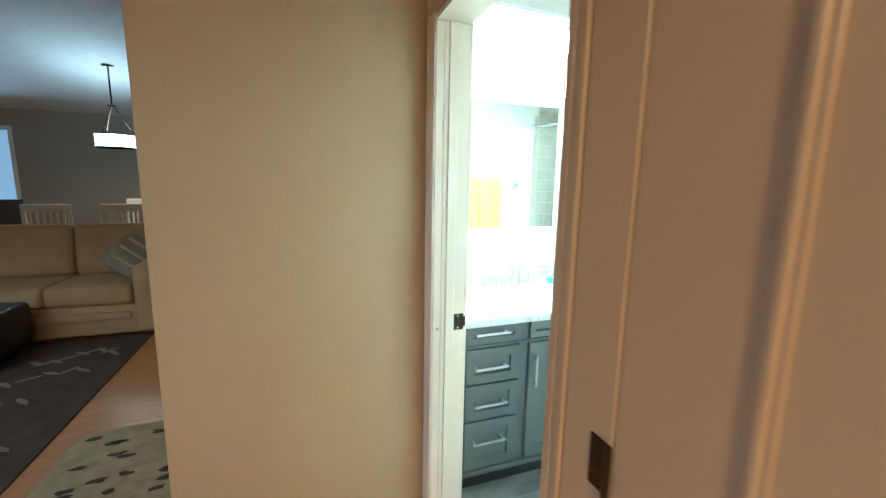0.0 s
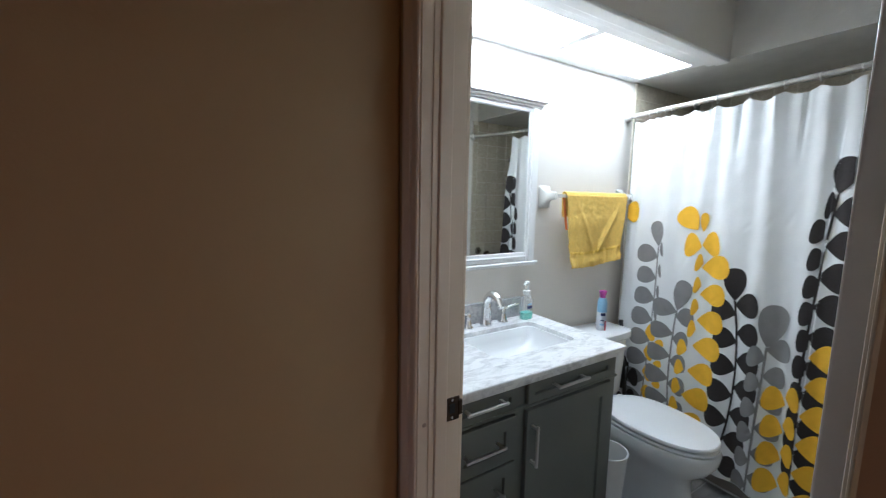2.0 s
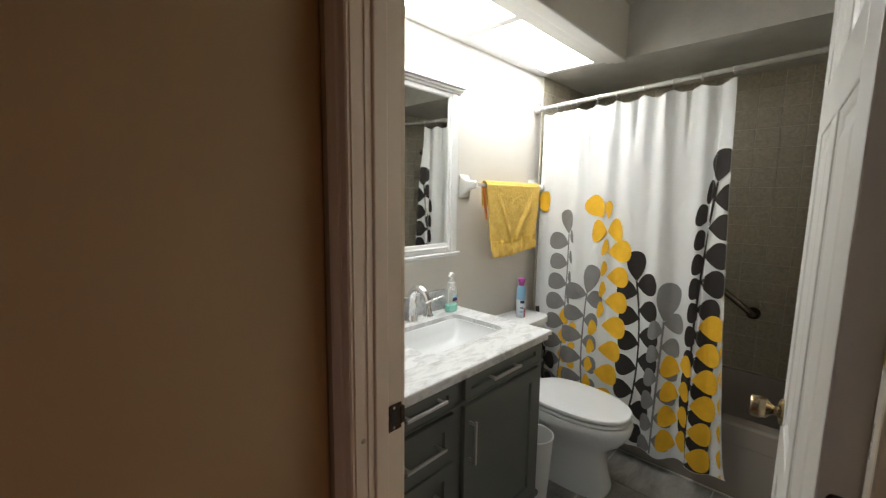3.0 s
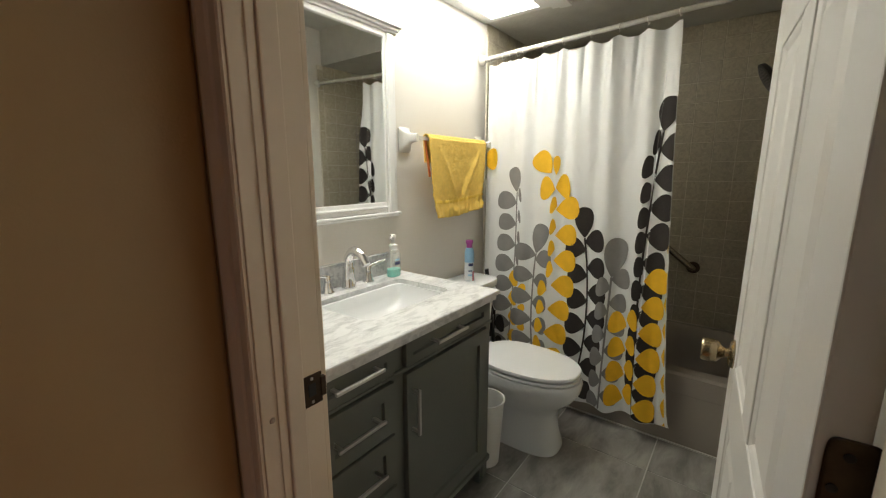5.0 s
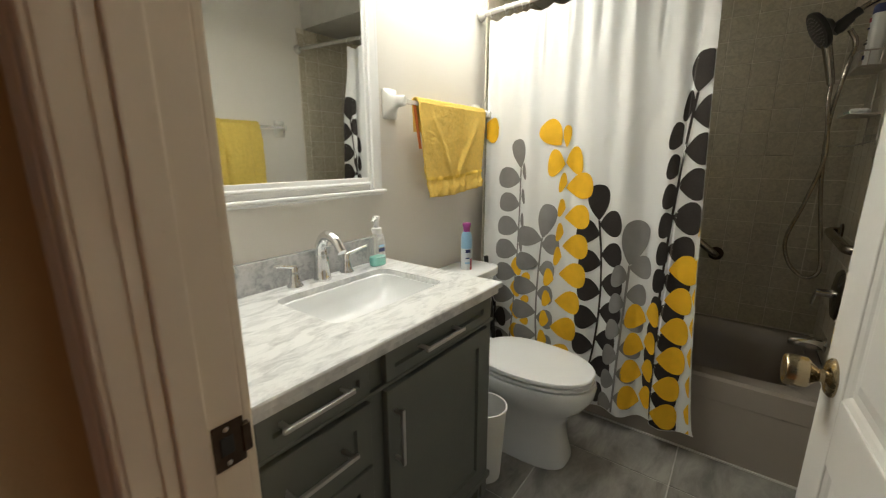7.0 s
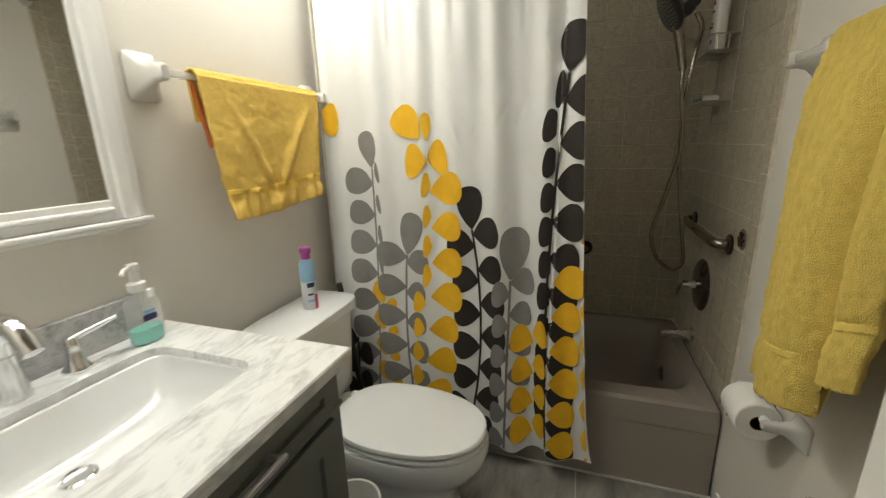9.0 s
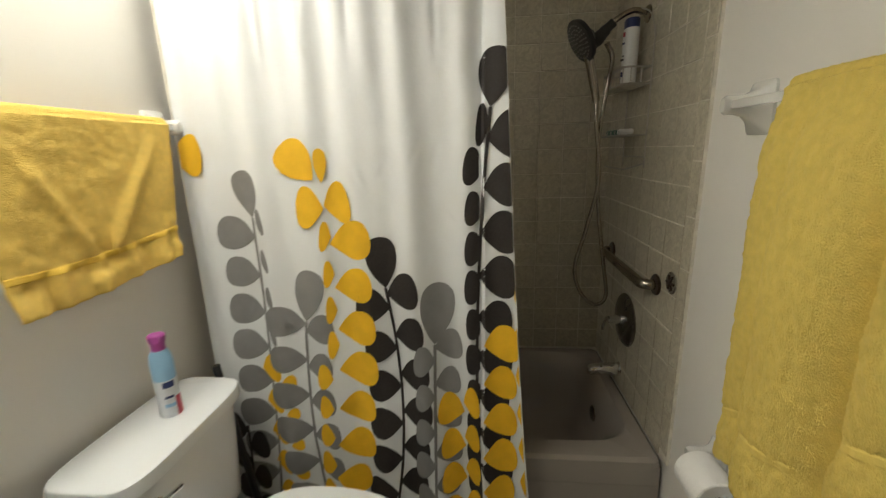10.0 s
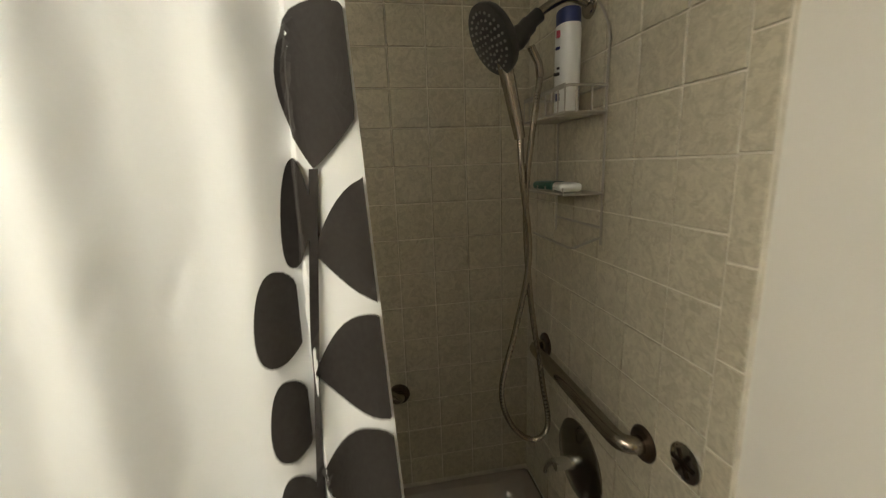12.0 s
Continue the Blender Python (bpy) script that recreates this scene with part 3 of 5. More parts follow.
f = part("drawer_front", shaker(1.038, 1.522, 0.764, 0.846, 0.030), CABINET, van)
pull(f, 1.248, 0.810, 0.175)
f = part("cabinet_door", shaker(1.038, 1.522, 0.146, 0.740, 0.055), CABINET, van)
pull(f, 1.062, 0.609, 0.160, True)

# counter with an undermount basin
CT = 0.888
BX0, BX1, BY0, BY1 = 1.010, 1.470, 1.598, 1.900
ct = thing("countertop", "white marble countertop with grey veins and stepped edge", "countertop", (1.125, 1.72, CT))
bm = bmesh.new()
for z0, z1, e in ((CT - 0.018, CT, 0.0), (CT - 0.040, CT - 0.018, 0.010)):
    x0, x1, y0, y1 = 0.640 + 0.0, 1.586 - e, 1.440 + e, YW
    hole = oval((BX0 + BX1) / 2, (BY0 + BY1) / 2, 0, (BX1 - BX0) / 2, (BY1 - BY0) / 2, 9, 40)
    outer = []
    cx, cy = (BX0 + BX1) / 2, (BY0 + BY1) / 2
    for p in hole:
        d = p - Vector((cx, cy, 0))
        k = min(((x1 - cx) if d.x > 0 else (x0 - cx)) / d.x if abs(d.x) > 1e-6 else 1e9, ((y1 - cy) if d.y > 0 else (y0 - cy)) / d.y if abs(d.y) > 1e-6 else 1e9)
        outer.append(Vector((cx + d.x * k, cy + d.y * k, 0)))
    for cxn, cyn in ((x0, y0), (x1, y0), (x1, y1), (x0, y1)):
        i = min(range(40), key=lambda q: (outer[q] - Vector((cxn, cyn, 0))).length)
        outer[i] = Vector((cxn, cyn, 0))
    lp = lambda pts, z: [Vector((p.x, p.y, z)) for p in pts]
    inn = lambda q: [p + (Vector((cx, cy, 0)) - p).normalized() * q for p in outer]
    rings([lp(hole, z0), lp(hole, z1), lp(inn(0.004), z1), lp(outer, z1 - 0.004), lp(outer, z0), lp(hole, z0)], bm, False, False)
part("slab", bm, MARBLE, ct)
part("backsplash", B(0.640, 1.520, YW - 0.018, YW, CT, CT + 0.100, 0.002), SPLASH, ct, "grey marble backsplash strip")
bs = thing("sink", "white rectangular undermount porcelain sink with chrome drain", "sink", (1.24, 1.745, CT - 0.15))
cx, cy = (BX0 + BX1) / 2, (BY0 + BY1) / 2
lps = []
for z, ax, ay, pw in ((CT - 0.019, 0.227, 0.147, 10), (CT - 0.024, 0.2275, 0.1435, 10), (CT - 0.06, 0.215, 0.137, 9), (CT - 0.10, 0.19, 0.122, 7), (CT - 0.118, 0.155, 0.104, 5), (CT - 0.128, 0.10, 0.076, 3), (CT - 0.131, 0.025, 0.025, 2)):
    lps.append(oval(cx, cy, z, ax, ay, pw, 48))
bm = rings(lps, None, False, True)
bmesh.ops.reverse_faces(bm, faces=bm.faces)
sb = part("basin", bm, PORCELAIN, bs, "", True)
bv = sb.modifiers.new("thickness", "SOLIDIFY")
bv.thickness, bv.offset = 0.006, 0
part("drain", turned(((0.026, 0), (0.029, 0.003), (0.024, 0.006), (0.021, 0.003), (0.004, 0.0035)), pose(1.225, 1.80, CT - 0.1265), 24), CHROME, bs, "chrome drain", True)

# faucet and its two levers
FY = 1.955
fa = thing("faucet", "chrome widespread faucet with arched spout", "faucet", (1.235, FY, CT))
part("base", turned(((0.031, 0), (0.031, 0.006), (0.029, 0.014), (0.0255, 0.050), (0.024, 0.088)), pose(1.235, FY, CT), 24), CHROME, fa, "", True)
part("spout", tube(spline([(1.235, FY, CT + 0.08), (1.235, FY - 0.004, CT + 0.125), (1.235, FY - 0.035, CT + 0.158), (1.235, FY - 0.08, CT + 0.150), (1.235, FY - 0.112, CT + 0.112)], 8), 0.0215, 20, None, (1.0, 0.72)), CHROME, fa, "", True)
for hx, s in ((1.128, -1), (1.342, 1)):
    h = part("handle", turned(((0.026, 0), (0.026, 0.005), (0.019, 0.014), (0.0125, 0.050), (0.0135, 0.068), (0.010, 0.074)), pose(hx, FY, CT), 22), CHROME, fa, "chrome flared handle", True)
    part("lever", tube(spline([(hx - s * 0.006, FY, CT + 0.066), (hx + s * 0.02, FY - 0.006, CT + 0.074), (hx + s * 0.05, FY - 0.016, CT + 0.083), (hx + s * 0.078, FY - 0.024, CT + 0.090)], 5), 0.0085, 12, None, (1.0, 0.55)), CHROME, h, "", True)

# pump soap
sx, sy = 1.480, 1.935
so = thing("soap_dispenser", "clear pump bottle with teal foaming soap", "soap bottle", (sx, sy, CT))
part("bottle", rings([oval(sx, sy, CT + z, 0.036 * k, 0.024 * k, 2.6, 32) for z, k in ((0.001, 0.9), (0.006, 1.0), (0.10, 1.0), (0.118, 0.86), (0.126, 0.5), (0.132, 0.42))]), BOTTLE, so, "", True)
part("soap", rings([oval(sx, sy, CT + z, 0.034 * k, 0.022 * k, 2.6, 32) for z, k in ((0.003, 0.9), (0.008, 1.0), (0.037, 1.0))]), TEAL, so, "teal liquid soap")
bm = turned(((0.017, 0.128), (0.019, 0.132), (0.019, 0.148), (0.010, 0.152), (0.009, 0.178), (0.013, 0.182), (0.013, 0.194), (0.006, 0.196)), pose(sx, sy, CT), 20)
tube([(sx, sy, CT + 0.189), (sx - 0.03, sy - 0.016, CT + 0.188), (sx - 0.038, sy - 0.02, CT + 0.180)], 0.005, 8, bm)
part("pump", bm, WHITE_PLASTIC, so, "white pump head", True)
for z0, z1, x0, x1, mm in ((0.060, 0.074, -0.016, 0.014, LABEL_NAVY), (0.078, 0.086, -0.014, 0.012, SPRAY_BLUE)):
    part("label", B(sx + x0, sx + x1, sy - 0.0265, sy - 0.0245, CT + z0, CT + z1), mm, so)
cb = thing("bottle", "small clear plastic bottle with white cap", "bottle", (1.527, 1.972, CT))
part("body", rings([oval(1.528, 1.970, CT + z, 0.018 * k, 0.014 * k, 2.6, 24) for z, k in ((0.001, 0.9), (0.005, 1), (0.085, 1), (0.095, 0.6))]), BOTTLE, cb, "", True)
part("cap", turned(((0.010, 0.094), (0.010, 0.112), (0.008, 0.114)), pose(1.528, 1.970, CT), 16), WHITE_PLASTIC, cb, "", True)

# ---- mirror ----
mi = thing("mirror", "white framed wall mirror with crown top and bottom ledge", "mirror", (1.14, YW, 1.143))
MX0, MX1, MZ0, MZ1 = 0.72, 1.576, 1.178, 1.948
part("glass", B(MX0 + 0.06, MX1 - 0.066, YW - 0.014, YW - 0.008, MZ0 + 0.046, MZ1 - 0.019), MIRROR, mi, "mirror glass")


def frame_bar(x0, x1, z0, z1, across):
    """Stepped moulding: a broad flat with a raised bead towards the glass."""
    bm = B(x0, x1, YW - 0.020, YW - 0.001, z0, z1, 0.003)
    if across:
        B(x0, x1, YW - 0.030, YW - 0.018, z0 + 0.02, z1 - 0.016, 0.005, 2, bm)
    else:
        B(x0 + 0.014, x1 - 0.018, YW - 0.030, YW - 0.018, z0, z1, 0.005, 2, bm)
    return bm


part("stile", frame_bar(MX1 - 0.07, MX1, MZ0, MZ1, False), FRAME_WHITE, mi)
part("stile", frame_bar(MX0, MX0 + 0.07, MZ0, MZ1, False), FRAME_WHITE, mi)
part("rail", frame_bar(MX0 + 0.07, MX1 - 0.07, MZ0, MZ0 + 0.048, True), FRAME_WHITE, mi)
part("rail", B(MX0 + 0.07, MX1 - 0.07, YW - 0.026, YW - 0.001, MZ1 - 0.022, MZ1, 0.005), FRAME_WHITE, mi)
bm = B(MX0 - 0.006, MX1 + 0.006, YW - 0.034, YW - 0.001, MZ1, MZ1 + 0.012, 0.003)
B(MX0 - 0.014, MX1 + 0.014, YW - 0.044, YW - 0.001, MZ1 + 0.012, MZ1 + 0.024, 0.004, 2, bm)
B(MX0 - 0.022, MX1 + 0.022, YW - 0.054, YW - 0.001, MZ1 + 0.024, MZ1 + 0.036, 0.004, 2, bm)
part("crown", bm, FRAME_WHITE, mi)
bm = B(MX0 - 0.008, MX1 + 0.008, YW - 0.040, YW - 0.001, MZ0 - 0.012, MZ0, 0.004)
B(MX0 - 0.002, MX1 + 0.002, YW - 0.028, YW - 0.001, MZ0 - 0.022, MZ0 - 0.012, 0.003, 2, bm)
part("ledge", bm, FRAME_WHITE, mi)


# ---- towel bars ----
def bar_post(parent, x, y_wall, z, s, size=0.062, wide=0.72):
    """Glazed ceramic bracket: square foot flowing into a rounded arm. s: way out of the wall along y."""
    lps = []
    for d, hx, hz, dz, pw in ((0.0, size, size, 0, 8), (0.006, size, size, 0, 8), (0.012, size * 0.86, size * 0.86, 0, 6), (0.024, size * 0.55, size * 0.62, 0.002, 4), (0.042, size * 0.36, size * 0.42, 0.006, 3), (0.060, size * 0.33, size * 0.36, 0.008, 3), (0.078, size * 0.34, size * 0.36, 0.008, 3), (0.086, size * 0.24, size * 0.26, 0.008, 3)):
        lps.append([Vector((x + p.x, y_wall + s * d, z - 0.004 + dz + p.y)) for p in oval(0, 0, 0, hx * wide, hz, pw, 28)])
    part("bracket", rings(lps), CERAMIC, parent, "", True)


def towel_bar(label, x0, x1, y_wall, z, s, bar, size=0.062):
    t = thing("towel_bar", label, "towel bar", ((x0 + x1) / 2, y_wall, z), "towel bars")
    bar_post(t, x0, y_wall, z, s, size)
    bar_post(t, x1, y_wall, z, s, size)
    yb = y_wall + s * 0.066
    part("bar", B(x0 + 0.01, x1 - 0.01, yb - 0.009, yb + 0.009, z - 0.005, z + 0.013, 0.002), bar, t, "square towel rail")
    return yb


yb1 = towel_bar("white ceramic towel bar on the vanity wall", 1.648, 2.305, YW, 1.514, -1, BAR_CLEAR, 0.058)
yb2 = towel_bar("white ceramic towel bar with clear rail by the shower", 1.31, 2.122, YT, 1.503, 1, BAR_CLEAR, 0.057)


def hung_cloth(parent, material, x_at, out_at, drop_at, yb, z, s, back, nx, nf, thick, grain=0.004, band=None, band_mat=None):
    """Terry cloth over a rail at yb; s: the room side. x_at(u, h), out_at(u, d, D) and drop_at(u) shape the front; band: its span above the hem."""
    R, nb, na = 0.015, 16, 8
    bm = bmesh.new()
    grid = []
    for i in range(nb):
        d = back * (1 - i / nb)
        grid.append([(x_at(k / nx, d / drop_at(k / nx)), yb - s * R, z + 0.012 - d) for k in range(nx + 1)])
    for i in range(na + 1):
        a = i / na * math.pi
        grid.append([(x_at(k / nx, 0), yb - s * R * math.cos(a), z + 0.012 + R * 0.9 * math.sin(a)) for k in range(nx + 1)])
    first = len(grid)
    for i in range(nf):
        row = []
        for k in range(nx + 1):
            u = k / nx
            D = drop_at(u)
            d = D * (i + 1) / nf
            row.append((x_at(u, d / D), yb + s * (R + out_at(u, d, D)), z + 0.012 - d))
        grid.append(row)
    vs = [[bm.verts.new(p) for p in row] for row in grid]
    for a, b in zip(vs, vs[1:]):
        for k in range(nx):
            bm.faces.new((a[k], a[k + 1], b[k + 1], b[k]))
    bmesh.ops.recalc_face_normals(bm, faces=bm.faces)
    ob = part("cloth", bm, material, parent, "", True)
    sd = ob.modifiers.new("thickness", "SOLIDIFY")
    sd.thickness, sd.offset = thick, 0
    tex = bpy.data.textures.new("terry", "CLOUDS")
    tex.noise_scale = 0.011
    dm = ob.modifiers.new("pile", "DISPLACE")
    dm.texture, dm.strength, dm.texture_coords = tex, grain, "LOCAL"
    if band:
        bm = bmesh.new()
        rows = []
        for j in range(5):
            above = band[0] + (band[1] - band[0]) * j / 4
            row = []
            for k in range(nx + 1):
                u = k / nx
                D = drop_at(u)
                d = D - above
                lift = thick / 2 + (0.002 if j in (1, 2, 3) else -0.003)
                row.append(bm.verts.new((x_at(u, d / D), yb + s * (R + out_at(u, d, D) + lift), z + 0.012 - d)))
            rows.append(row)
        for a, b in zip(rows, rows[1:]):
            for k in range(nx):
                bm.faces.new((a[k], a[k + 1], b[k + 1], b[k]))
        bmesh.ops.recalc_face_normals(bm, faces=bm.faces)
        part("band", bm, band_mat, parent, "flat woven band", True)
    return ob


def ease(t):
    t = max(0.0, min(1.0, t))
    return t * t * (3 - 2 * t)


# hand towel: two slack ridges run down into a gathered band
def hand_x(u, h):
    nip = 0.02 * math.exp(-((h - 0.80) / 0.05) ** 2)
    x0, x1 = 1.733 + 0.024 * h, 2.256 - 0.074 * h
    return x0 + (x1 - x0) * (u + nip * (0.5 - u))


def hand_out(u, d, D):
    h = d / D
    w = 0.006 + 0.014 * h
    e = (u - 0.45) if u < 0.45 else (u - 0.55)
    reach = 0.36 * max(0.0, 0.80 - h) / 0.80
    ridge = 0.0
    if u < 0.45:
        ridge = math.exp(-((-e - reach) / 0.035) ** 2)
    elif u > 0.55:
        ridge = math.exp(-((e - reach * 1.1) / 0.04) ** 2)
    w += 0.009 * ridge * ease(h * 2.5) * ease((0.84 - h) / 0.1)
    w += 0.007 * math.sin(u * 7 + 0.8) * h
    g = ease((h - 0.74) / 0.08)
    w += g * (0.004 * math.sin(u * 31) + 0.003 * math.sin(u * 57 + 1)) + 0.012 * g * ease((h - 0.84) / 0.1) * (0.5 + 0.5 * math.sin(u * 12 + 2))
    return w + 0.004 * noise.noise(Vector((u * 9, d * 26, 1.3))) * (0.3 + h) + 0.0022 * noise.noise(Vector((u * 26, d * 60, 4.1)))


TOWEL_BAND = mat("yellow_woven_band", (0.80, 0.52, 0.07), 0.8, 0, 0.04, 60, 0.35, 600)
TOWEL_BAND_BIG = mat("pale_woven_band", (0.76, 0.58, 0.14), 0.85, 0, 0.04, 60, 0.35, 600)
ht = thing("hand_towel", "golden yellow hand towel with a gathered band, hung on the bar", "towel", (1.94, yb1, 1.1))
hung_cloth(ht, TOWEL, hand_x, hand_out, lambda u: 0.386 + 0.014 * math.sin(u * 3.1 + 0.4) - 0.012 * u, yb1, 1.514, -1, 0.12, 80, 64, 0.006, 0.0022, (0.068, 0.090), TOWEL_BAND)
part("hem", moved(B(-0.0035, 0.0015, -0.010, 0.003, -0.185, -0.004, 0.001), pose(1.734, yb1 + 0.008, 1.519, 0, -11)), TOWEL_EDGE, ht, "orange inner edge")


# bath towel: an edge strip, a full front lobe, then a shorter lobe behind a deep valley
def bath_x(u, h):
    if u < 0.26:
        return 1.922 - 0.010 * h - 0.085 * u / 0.26
    if u < 0.72:
        return 1.837 - 0.010 * h - (0.172 - 0.010 * h) * (u - 0.26) / 0.46
    return 1.665 + 0.000 * h - 0.090 * (u - 0.72) / 0.28


def bath_out(u, d, D):
    g = ease((d - 0.01) / 0.30)
    if u < 0.24:
        w = 0.016 * math.sin(math.pi * (0.15 + 0.7 * u / 0.24))
    elif u < 0.72:
        k = (u - 0.24) / 0.48
        w = 0.004 + 0.044 * (1 - abs(2 * k - 0.92) ** 3.2 * 0.96) * ease(k / 0.10)
    else:
        k = (u - 0.72) / 0.28
        w = -0.006 + 0.034 * math.sin(math.pi * min(1.0, k * 0.86 + 0.02)) ** 0.7
    w = 0.004 + w * (0.35 + 0.65 * g) + 0.022 * ease(d / 0.12)
    near = D - d
    w -= 0.004 * ease((near - 0.085) / 0.012) * ease((0.130 - near) / 0.012)
    w += 0.004 * ease((0.085 - near) / 0.03)
    return w + 0.005 * noise.noise(Vector((u * 7, d * 6, 2.2))) * g + 0.0025 * noise.noise(Vector((u * 24, d * 30, 5.2)))


def bath_drop(u):
    if u < 0.22:
        return 0.738 - 0.035 * u / 0.22
    if u < 0.71:
        return 0.722 - 0.040 * ((u - 0.22) / 0.49) ** 1.4
    return 0.612 - 0.035 * (u - 0.71) / 0.29


bt = thing("bath_towel", "thick pale yellow bath towel folded over the bar", "towel", (1.8, yb2, 0.75))
hung_cloth(bt, TOWEL_BIG, bath_x, bath_out, bath_drop, yb2, 1.505, 1, 0.5, 96, 120, 0.017, 0.008, (0.098, 0.120), TOWEL_BAND_BIG)

# ---- toilet paper ----
tp = thing("paper_holder", "white ceramic toilet paper holder on the wall", "paper holder", (1.99, YT, 0.66))
for x in (1.905, 2.082):
    bar_post(tp, x, YT, 0.640, 1, 0.036, 1.0)
part("roller", tube([(1.91, YT + 0.07, 0.640), (2.078, YT + 0.07, 0.640)], 0.011, 12), WHITE_PLASTIC, tp)
rl = thing("toilet_paper", "white toilet paper roll on the holder", "toilet paper", (1.995, YT + 0.07, 0.63))
M = pose(1.938, YT + 0.078, 0.625, 0, 90)
part("roll", turned(((0.020, 0), (0.050, 0.0), (0.053, 0.003), (0.053, 0.107), (0.050, 0.11), (0.020, 0.11), (0.020, 0.0)), M, 36), PAPER, rl, "", True)
part("core", turned(((0.0195, -0.0005), (0.0195, 0.1105), (0.017, 0.1105), (0.017, -0.0005)), M, 24), mat("cardboard", (0.20, 0.14, 0.09), 0.9), rl, "brown cardboard core", True)

# ---- toilet ----
TX = 1.95
to = thing("toilet", "white two-piece elongated toilet with closed lid", "toilet", (TX, 1.6, 0))
lps = [oval(TX, 1.52, z, ax, a1, pw, 44, a2) for z, ax, a1, a2, pw in ((0.0, 0.122, 0.34, 0.238, 3.2), (0.02, 0.122, 0.34, 0.238, 3.2), (0.10, 0.112, 0.34, 0.218, 2.8), (0.19, 0.112, 0.34, 0.212, 2.6), (0.245, 0.128, 0.34, 0.245, 2.4), (0.285, 0.158, 0.34, 0.29, 2.3), (0.33, 0.176, 0.34, 0.318, 2.2), (0.375, 0.182, 0.345, 0.325, 2.2), (0.388, 0.178, 0.345, 0.32, 2.2), (0.39, 0.15, 0.30, 0.29, 2.2))]
part("bowl", rings(lps), PORCELAIN, to, "", True)
part("seat", rings([oval(TX, 1.515, z, 0.180 * k, 0.215, 2.3, 44, 0.312 * k) for z, k in ((0.393, 0.97), (0.396, 0.99), (0.404, 0.99), (0.408, 0.97))]), PORCELAIN, to, "", True)
part("lid", rings([oval(TX, 1.515, z, 0.178 * k, 0.215 * (0.5 + 0.5 * k), 2.3, 44, 0.309 * k) for z, k in ((0.4155, 0.985), (0.4185, 1.0), (0.427, 1.0), (0.4325, 0.985), (0.436, 0.9), (0.4375, 0.5))]), PORCELAIN, to, "", True)
for dx in (-0.075, 0.075):
    part("lid_hinge", B(TX + dx - 0.02, TX + dx + 0.02, 1.705, 1.745, 0.392, 0.424, 0.006), PORCELAIN, to)
part("tank", rings([oval(TX + 0.015, 1.884, z, ax, 0.095 * k, 7, 44) for z, ax, k in ((0.388, 0.17, 0.86), (0.40, 0.185, 0.93), (0.60, 0.20, 1.0), (0.715, 0.206, 1.03), (0.725, 0.206, 1.03))]), PORCELAIN, to, "", True)
part("tank_lid", rings([oval(TX + 0.015, 1.880, z, 0.224 * k, 0.104 * k, 5, 44, 0.122 * k) for z, k in ((0.724, 0.97), (0.728, 1.0), (0.752, 1.0), (0.762, 0.985), (0.765, 0.95))]), PORCELAIN, to, "", True)
bm = turned(((0.016, 0), (0.016, 0.008), (0.008, 0.012)), pose(TX - 0.14, 1.772, 0.675, 90), 16)
tube([(TX - 0.14, 1.762, 0.675), (TX - 0.11, 1.758, 0.671), (TX - 0.075, 1.758, 0.666)], 0.006, 8, bm)
part("flush_lever", bm, CHROME, to, "chrome flush lever", True)
for dx in (-0.09, 0.09):
    part("bolt_cap", turned(((0.014, 0), (0.013, 0.010), (0.006, 0.016)), pose(TX + dx * 1.36, 1.66, 0.0), 14), PORCELAIN, to)
part("supply_hose", tube(spline([(TX - 0.20, YW - 0.01, 0.16), (TX - 0.20, YW - 0.06, 0.17), (TX - 0.19, 1.93, 0.26), (TX - 0.15, 1.90, 0.39)], 6), 0.006, 8), STEEL, to, "braided supply hose", True)

# spray can on the tank
cx, cy, cz = 2.008, 1.868, 0.766
sc = thing("air_freshener", "blue and white air freshener can with magenta cap on the tank", "spray can", (cx, cy, cz))
part("can", turned(((0.024, 0), (0.0265, 0.004), (0.0265, 0.120), (0.0265, 0.124)), pose(cx, cy, cz), 28), SPRAY_WHITE, sc, "", True)
part("shoulder", turned(((0.0267, 0.105), (0.0267, 0.150), (0.024, 0.172), (0.0175, 0.186)), pose(cx, cy, cz), 28), SPRAY_BLUE, sc, "light blue shoulder", True)
bm = turned(((0.0165, 0.184), (0.016, 0.200), (0.020, 0.214), (0.021, 0.224), (0.017, 0.228)), pose(cx, cy, cz), 20)
tube([(cx, cy, cz + 0.216), (cx - 0.02, cy - 0.014, cz + 0.220)], 0.010, 10, bm)
part("spray_cap", bm, SPRAY_PINK, sc, "magenta spray cap", True)


def can_label(name, a0, a1, z0, z1, mm):
    bm = bmesh.new()
    r = 0.0269
    vs = [[bm.verts.new((cx + r * math.cos(radians(a0 + (a1 - a0) * i / 8)), cy + r * math.sin(radians(a0 + (a1 - a0) * i / 8)), cz + z)) for i in range(9)] for z in (z0, z1)]
    for i in range(8):
        bm.faces.new((vs[0][i], vs[0][i + 1], vs[1][i + 1], vs[1][i]))
    part(name, bm, mm, sc)


can_label("label", 255, 300, 0.0, 0.055, LABEL_RED)
can_label("label", 205, 262, 0.085, 0.102, LABEL_NAVY)
can_label("label", 200, 255, 0.030, 0.040, SPRAY_BLUE)
can_label("label", 205, 250, 0.055, 0.062, LABEL_NAVY)

